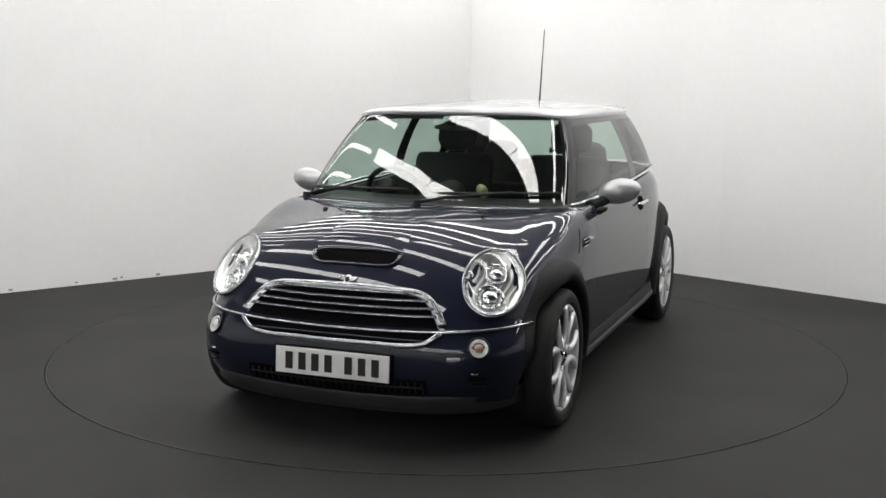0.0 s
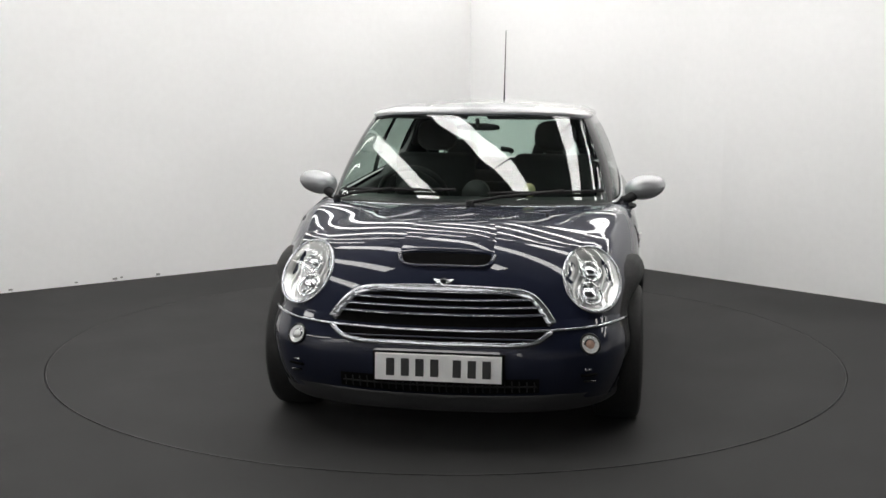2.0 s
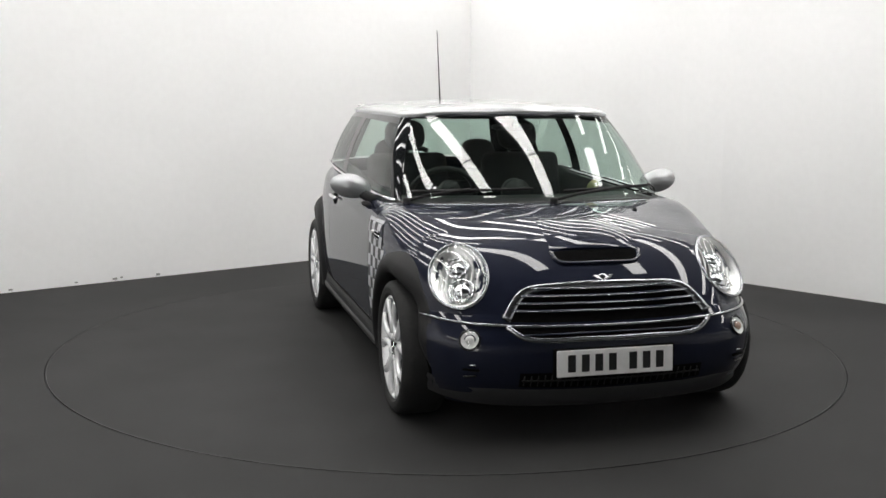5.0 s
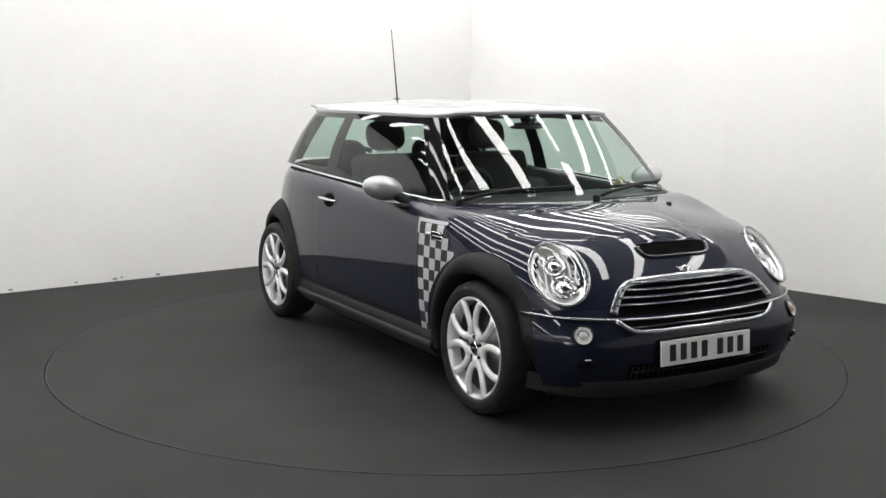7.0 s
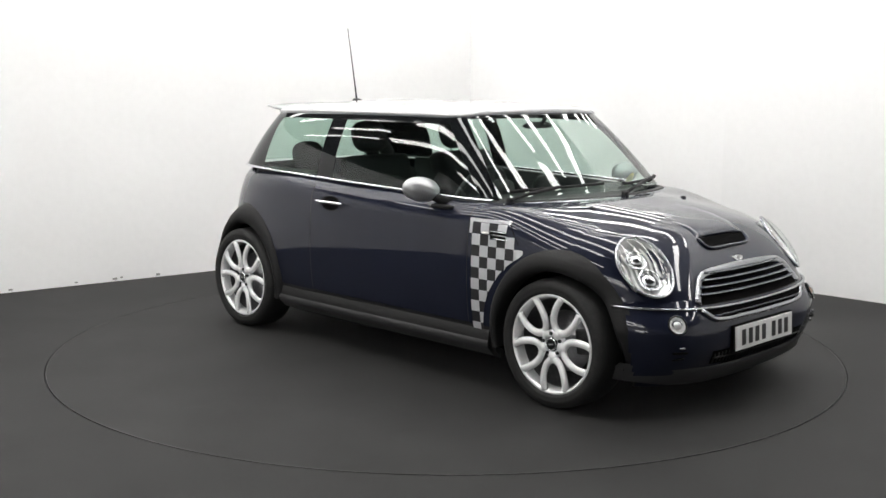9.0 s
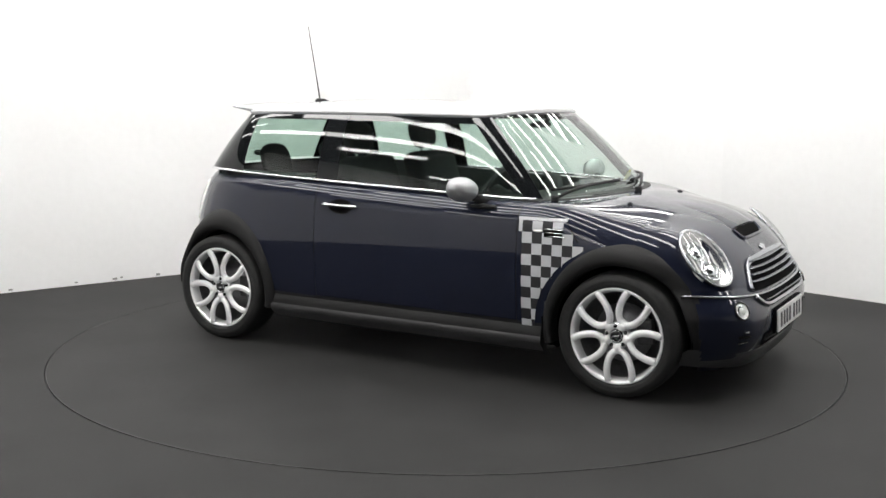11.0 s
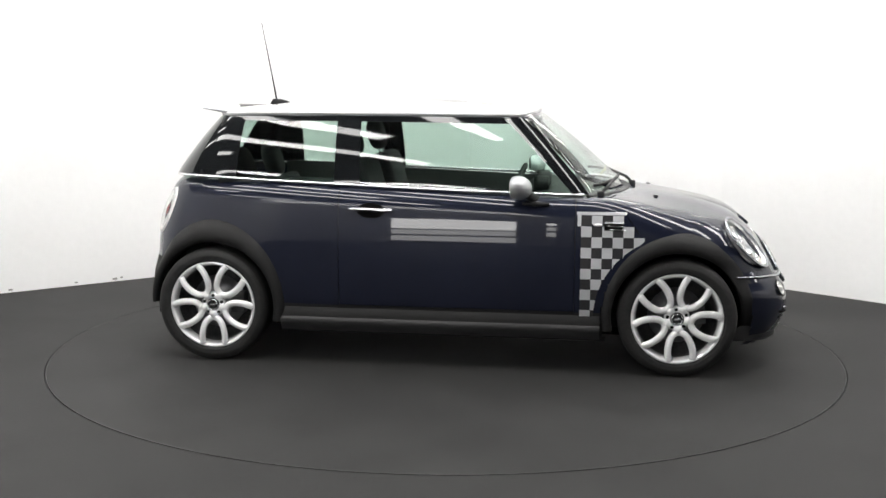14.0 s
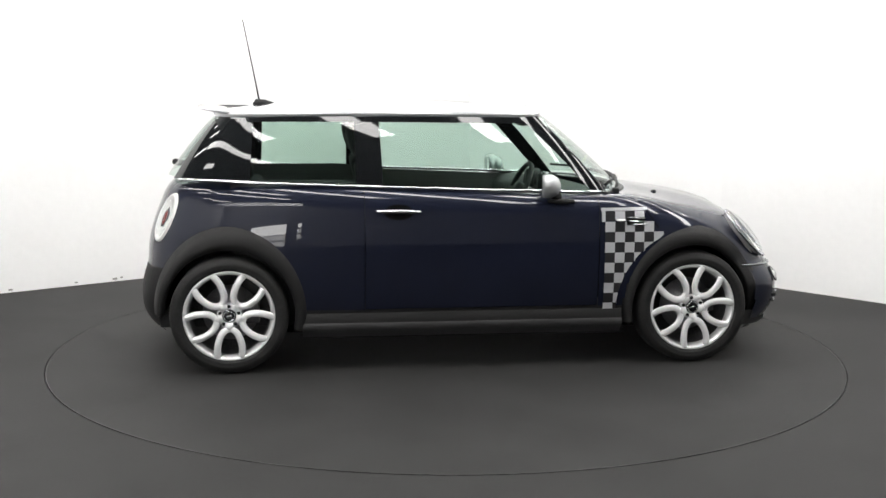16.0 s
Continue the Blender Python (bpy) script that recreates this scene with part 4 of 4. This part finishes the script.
# aerial
z = float(roof_mid(-1.08)) - 0.004
foot = raw("aerial", *tube([(-1.125, 0, z - 0.004), (-1.11, 0, z + 0.012), (-1.07, 0, z + 0.012), (-1.02, 0, z + 0.004), (-0.98, 0, z)], 0.024, 10, 0.9, taper=[0.6, 1, 0.9, 0.55, 0.15]), PLASTIC, car, "black whip aerial on the roof")
raw("mast", *tube([(-1.095, 0, z + 0.02), (-1.120, 0, z + 0.16), (-1.180, 0, z + 0.478)], 0.0055, 6, taper=[1.0, 0.75, 0.45], up=(0, 1, 0)), PLASTIC, foot)

# rear lamps, rear wiper knob
def tail_at(y, z):
    lo, hi = 0.8, 1.9
    for _ in range(30):
        mid = (lo + hi) / 2
        if body(np.array(-mid), np.array(y), np.array(z)) < 0:
            lo = mid
        else:
            hi = mid
    return -lo


def lamp_disc(side, rings, ky, kz):
    v = []
    for k, h in rings:
        for q in np.linspace(0, 2 * math.pi, 24, endpoint=False):
            y, z = 0.560 + ky * k * math.cos(q), 0.79 + kz * k * math.sin(q)
            v.append((tail_at(y, z) - h, side * y, z))
    f = grid_faces(len(rings), 24, 0, True)
    return v, f if side > 0 else [q[::-1] for q in f]


for s in (1, -1):
    lamp = raw("tail_lamp", *lamp_disc(s, ((1.08, -0.002), (1.04, 0.010), (0.92, 0.012), (0.88, 0.002), (0.5, 0.0), (0.02, 0.0)), 0.055, 0.12), FROSTED, car, "upright tail lamp in a chrome frame")
    raw("tail_lens", *lamp_disc(s, ((0.90, 0.002), (0.75, 0.016), (0.4, 0.022), (0.02, 0.024)), 0.050, 0.11), LENS, lamp, "clear tail lamp lens").visible_shadow = False
    raw("tail_bulb", *lamp_disc(s, ((0.34, 0.003), (0.2, 0.008), (0.02, 0.010)), 0.050, 0.11), TAIL_RED, lamp, "red tail lamp bulb")
raw("rear_wiper", *tube([(-1.535, 0.02, 1.035), (-1.57, 0.0, 1.045), (-1.57, -0.06, 1.05)], 0.018, 8), PLASTIC, car, "black rear wiper motor cap")

# -- wheels --
def build_wheel(name_angle):
    """A wheel about the y axis with its face towards -y, centre at the origin."""
    hub = new("wheel")
    prof = [(0.230, -0.085), (0.242, -0.099), (0.250, -0.104), (0.254, -0.1025), (0.262, -0.106), (0.276, -0.1045), (0.279, -0.102), (0.288, -0.099), (0.300, -0.086), (0.305, -0.06), (0.306, 0.0), (0.305, 0.06), (0.298, 0.09), (0.26, 0.105), (0.222, 0.09)]
    n = 64
    turn = lambda pr, m=n: ([(r * math.cos(2 * math.pi * i / m), y, r * math.sin(2 * math.pi * i / m)) for r, y in pr for i in range(m)], grid_faces(len(pr), m, 0, True))
    raw("tyre", *turn(prof), RUBBER, hub, "black low-profile tyre")
    rim = raw("rim", *turn([(0.213, 0.06), (0.208, -0.055), (0.215, -0.080), (0.222, -0.092), (0.231, -0.096), (0.236, -0.091), (0.232, -0.07)]), ALLOY, hub, "silver five-petal alloy wheel rim")
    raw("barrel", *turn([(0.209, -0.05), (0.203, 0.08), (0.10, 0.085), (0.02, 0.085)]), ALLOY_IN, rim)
    raw("brake_disc", *turn([(0.145, 0.03), (0.145, 0.022), (0.06, 0.02), (0.05, 0.0), (0.01, 0.0)]), STEEL, hub, "steel brake disc")
    a_box("brake_caliper", 0.07, 0.0, -0.06, 0.15, 0.05, 0.06, ALLOY_IN, hub, bevel=0.012)
    for k in range(5):
        a0 = radians(name_angle + 72 * k)
        arms = []
        for s in (1, -1):
            line = []
            for r, off, y in ((0.216, 0.060, -0.086), (0.190, 0.063, -0.088), (0.160, 0.062, -0.089), (0.128, 0.055, -0.088), (0.098, 0.042, -0.085), (0.078, 0.022, -0.082), (0.072, 0.0, -0.081)):
                c, sn = math.cos(a0), math.sin(a0)
                line.append((r * c - s * off * sn, y, r * sn + s * off * c))
            arms.append(line)
        loop = smooth_line(arms[0] + arms[1][-2::-1], 41)
        raw("petal", *tube(loop, 0.0185, 8, 0.7, up=(0, -1, 0)), ALLOY, rim)
        foot = [((r) * math.cos(a0), y, r * math.sin(a0)) for r, y in ((0.036, -0.078), (0.055, -0.079), (0.074, -0.081))]
        raw("spoke_root", *tube(foot, 0.026, 8, 0.55, up=(0, -1, 0)), ALLOY, rim)
        a1 = a0 + radians(36)
        q = np.array([0.050 * math.cos(a1), -0.086, 0.050 * math.sin(a1)])
        raw("wheel_bolt", *tube([q + np.array([0, 0.012, 0]), q, q + np.array([0, -0.002, 0])], 0.0095, 8, up=(1, 0, 0)), BLACK_GLOSS, rim)
    raw("hub_plate", *turn([(0.068, -0.060), (0.066, -0.078), (0.056, -0.083), (0.036, -0.083)], 32), ALLOY, rim)
    raw("hub_cap", *turn([(0.034, -0.080), (0.033, -0.088), (0.024, -0.091), (0.001, -0.091)], 28), BLACK_GLOSS, rim, "black centre cap")
    raw("cap_ring", *turn([(0.030, -0.090), (0.029, -0.0925), (0.026, -0.0925), (0.025, -0.090)], 28), CHROME, rim)
    raw("cap_bar", *tube([(-0.014, -0.0915, 0), (0, -0.0925, 0), (0.014, -0.0915, 0)], 0.0035, 6, up=(0, 1, 0)), CHROME, rim)
    return hub


wheel = build_wheel(54)
wheel.parent = car
wheel.matrix_basis = pose(-WHEEL_X, -0.728, WHEEL_Z)
tagged(wheel, "silver five-petal alloy wheel with low-profile tyre")
for x, y, rx, ry in ((WHEEL_X, -0.728, 0, -7), (WHEEL_X, 0.728, 0, 20), (-WHEEL_X, 0.728, 0, 5)):
    m = pose(x, y, WHEEL_Z) @ (Matrix.Rotation(math.pi, 4, "Z") if y > 0 else Matrix()) @ Matrix.Rotation(radians(ry), 4, "Y")
    copy_thing(wheel, m)

# -- cabin --
tub = []
for z, k in ((0.30, 0.66), (0.60, 0.70), (0.90, 0.715), (0.985, 0.700), (0.990, 0.64), (0.60, 0.60)):
    tub.append([(x, k - 0.02 * max(0, (abs(x + 0.4) - 0.9)), z - (0.030 * np.clip((x + 0.56) / 0.08, 0, 1) + 0.045 * np.clip((x + 0.5) / 1.1, 0, 1) if z > 0.8 else 0)) for x in np.linspace(-1.22, 0.74, 24)])
lofted("door_lining", tub, DASH, car, "dark door lining", mirror=True)
a_box("cabin_floor", -1.6, -0.66, 0.22, 1.0, 0.66, 0.30, CABIN, car)
a_box("firewall", 0.80, -0.66, 0.25, 0.86, 0.66, 0.86, VOID, car)
a_box("load_bay", -1.48, -0.56, 0.30, -1.05, 0.56, 0.86, CABIN, car, bevel=0.03)
rows = []
for x, z in ((0.90, 0.875), (0.80, 0.905), (0.62, 0.925), (0.52, 0.915), (0.47, 0.87), (0.46, 0.72), (0.52, 0.60)):
    rows.append([(x - 0.10 * (abs(y) / 0.66) ** 2, y, z) for y in np.linspace(-0.66, 0.66, 20)])
lofted("dashboard", rows, DASH, car, "black dashboard")
lining = [[(e[0], e[1] * k, z) for e in [[float(f(s)) for f in EAVE] for s in np.linspace(0.2, 8.8, 40)]] for k, z in ((0.98, 1.312), (0.8, 1.335), (0.4, 1.36), (0.0, 1.37))]
lofted("headlining", lining, CABIN, car, "dark headlining", mirror=True)


def seat_part(name, parent, cx, cy, cz, sx, sy, sz, tilt, bevel):
    bm = bmesh.new()
    if "headrest" in name:                       # a rounded cushion
        bmesh.ops.create_uvsphere(bm, u_segments=20, v_segments=14, radius=1)
        for v in bm.verts:
            v.co = Vector([math.copysign(abs(c) ** 0.72, c) * h / 2 for c, h in zip(v.co, (sx, sy, sz))])
    else:
        box(bm, -sx / 2, -sy / 2, -sz / 2, sx / 2, sy / 2, sz / 2, bevel)
    ob = part(name, bm, CABIN, parent, "", True)
    ob.matrix_basis = pose(cx, cy, cz, 0, tilt, 0)
    return ob


def build_seat(y):
    ob = seat_part("seat", car, -0.12, y, 0.50, 0.50, 0.50, 0.16, -8, 0.06)
    ob["label"] = "charcoal cloth front seat"
    back = seat_part("backrest", ob, -0.27, 0, 0.33, 0.13, 0.49, 0.60, -8, 0.06)
    seat_part("headrest", back, -0.01, 0, 0.415, 0.10, 0.25, 0.19, 0, 0.048)
    for s in (0.06, -0.06):
        raw("headrest_post", *tube([(-0.01, s, 0.27), (-0.01, s, 0.36)], 0.007, 6, up=(1, 0, 0)), CHROME, back)


build_seat(0.36)
build_seat(-0.36)
bench = seat_part("rear_seat", car, -0.85, 0, 0.50, 0.45, 1.10, 0.16, -8, 0.06)
back = seat_part("rear_backrest", bench, -0.22, 0, 0.25, 0.12, 1.12, 0.44, -10, 0.05)
for y in (0.30, -0.30):
    seat_part("rear_headrest", back, -0.01, y, 0.325, 0.10, 0.24, 0.22, 0, 0.048)
# steering wheel on the right-hand side
c = np.array([0.34, -0.36, 0.885])
ax = np.array([-0.90, 0, 0.43])
up = np.array([0.43, 0, 0.90])
ring = [c + up * 0.185 * math.sin(q) + np.array([0, 1, 0]) * 0.185 * math.cos(q) for q in np.linspace(0, 2 * math.pi, 32, endpoint=False)]
sw = raw("steering_wheel", *tube(ring, 0.015, 8, up=tuple(ax), closed=True), DASH, car, "black steering wheel")
raw("steering_boss", *tube([c + ax * 0.02, c - ax * 0.02, c - ax * 0.20], 0.07, 14, up=(0, 1, 0)), DASH, sw)
for q in (0.1, math.pi - 0.1, -math.pi / 2):
    raw("steering_spoke", *tube([c, c + up * 0.18 * math.sin(q) + np.array([0, 1, 0]) * 0.18 * math.cos(q)], 0.014, 6), DASH, sw)
for p, r in (((0.50, -0.36, 0.945), 0.050), ((0.50, 0.0, 0.930), 0.070)):
    raw("dial_pod", *tube([(p[0] + 0.05, p[1], p[2] + 0.0), (p[0], p[1], p[2]), (p[0] - 0.03, p[1], p[2])], r, 20, up=(0, 1, 0)), DASH, car, "round black dial pod")
raw("interior_mirror", *tube([(0.44, y, 1.262 + 0.01 * math.cos(y * 8)) for y in np.linspace(-0.11, 0.11, 9)], 0.032, 10, 0.6, up=(0, 0, 1), taper=[0.5, 0.85, 1, 1, 1, 1, 1, 0.85, 0.5]), DASH, car, "dark interior mirror")
raw("mirror_arm", *tube([(0.46, 0, 1.275), (0.495, 0, 1.31)], 0.012, 6, up=(0, 1, 0)), DASH, car)
q = pane_at(1.0, 0.12)
raw("paper_disc", [q + np.array([-0.02 + 0.02 * math.sin(w), 0.03 * math.cos(w), 0.035 * math.sin(w)]) * k - np.array([0.02, 0, 0]) for k in (1, 0.02) for w in np.linspace(0, 2 * math.pi, 16, endpoint=False)], grid_faces(2, 16, 0, True), PAPER, car, "small cream paper disc behind the windscreen")


# ---- what moves: the turntable carries the car round ----
def on_table(angle):
    return Matrix.Translation((AXIS[0], AXIS[1], 0)) @ Matrix.Rotation(radians(angle), 4, "Z")


def motions():
    walk(turntable, [(t, on_table(a)) for t, a in TURN])
    walk(car, [(t, on_table(a) @ Matrix.Translation((0.0366, 0.2314, 0))) for t, a in TURN])


motions()
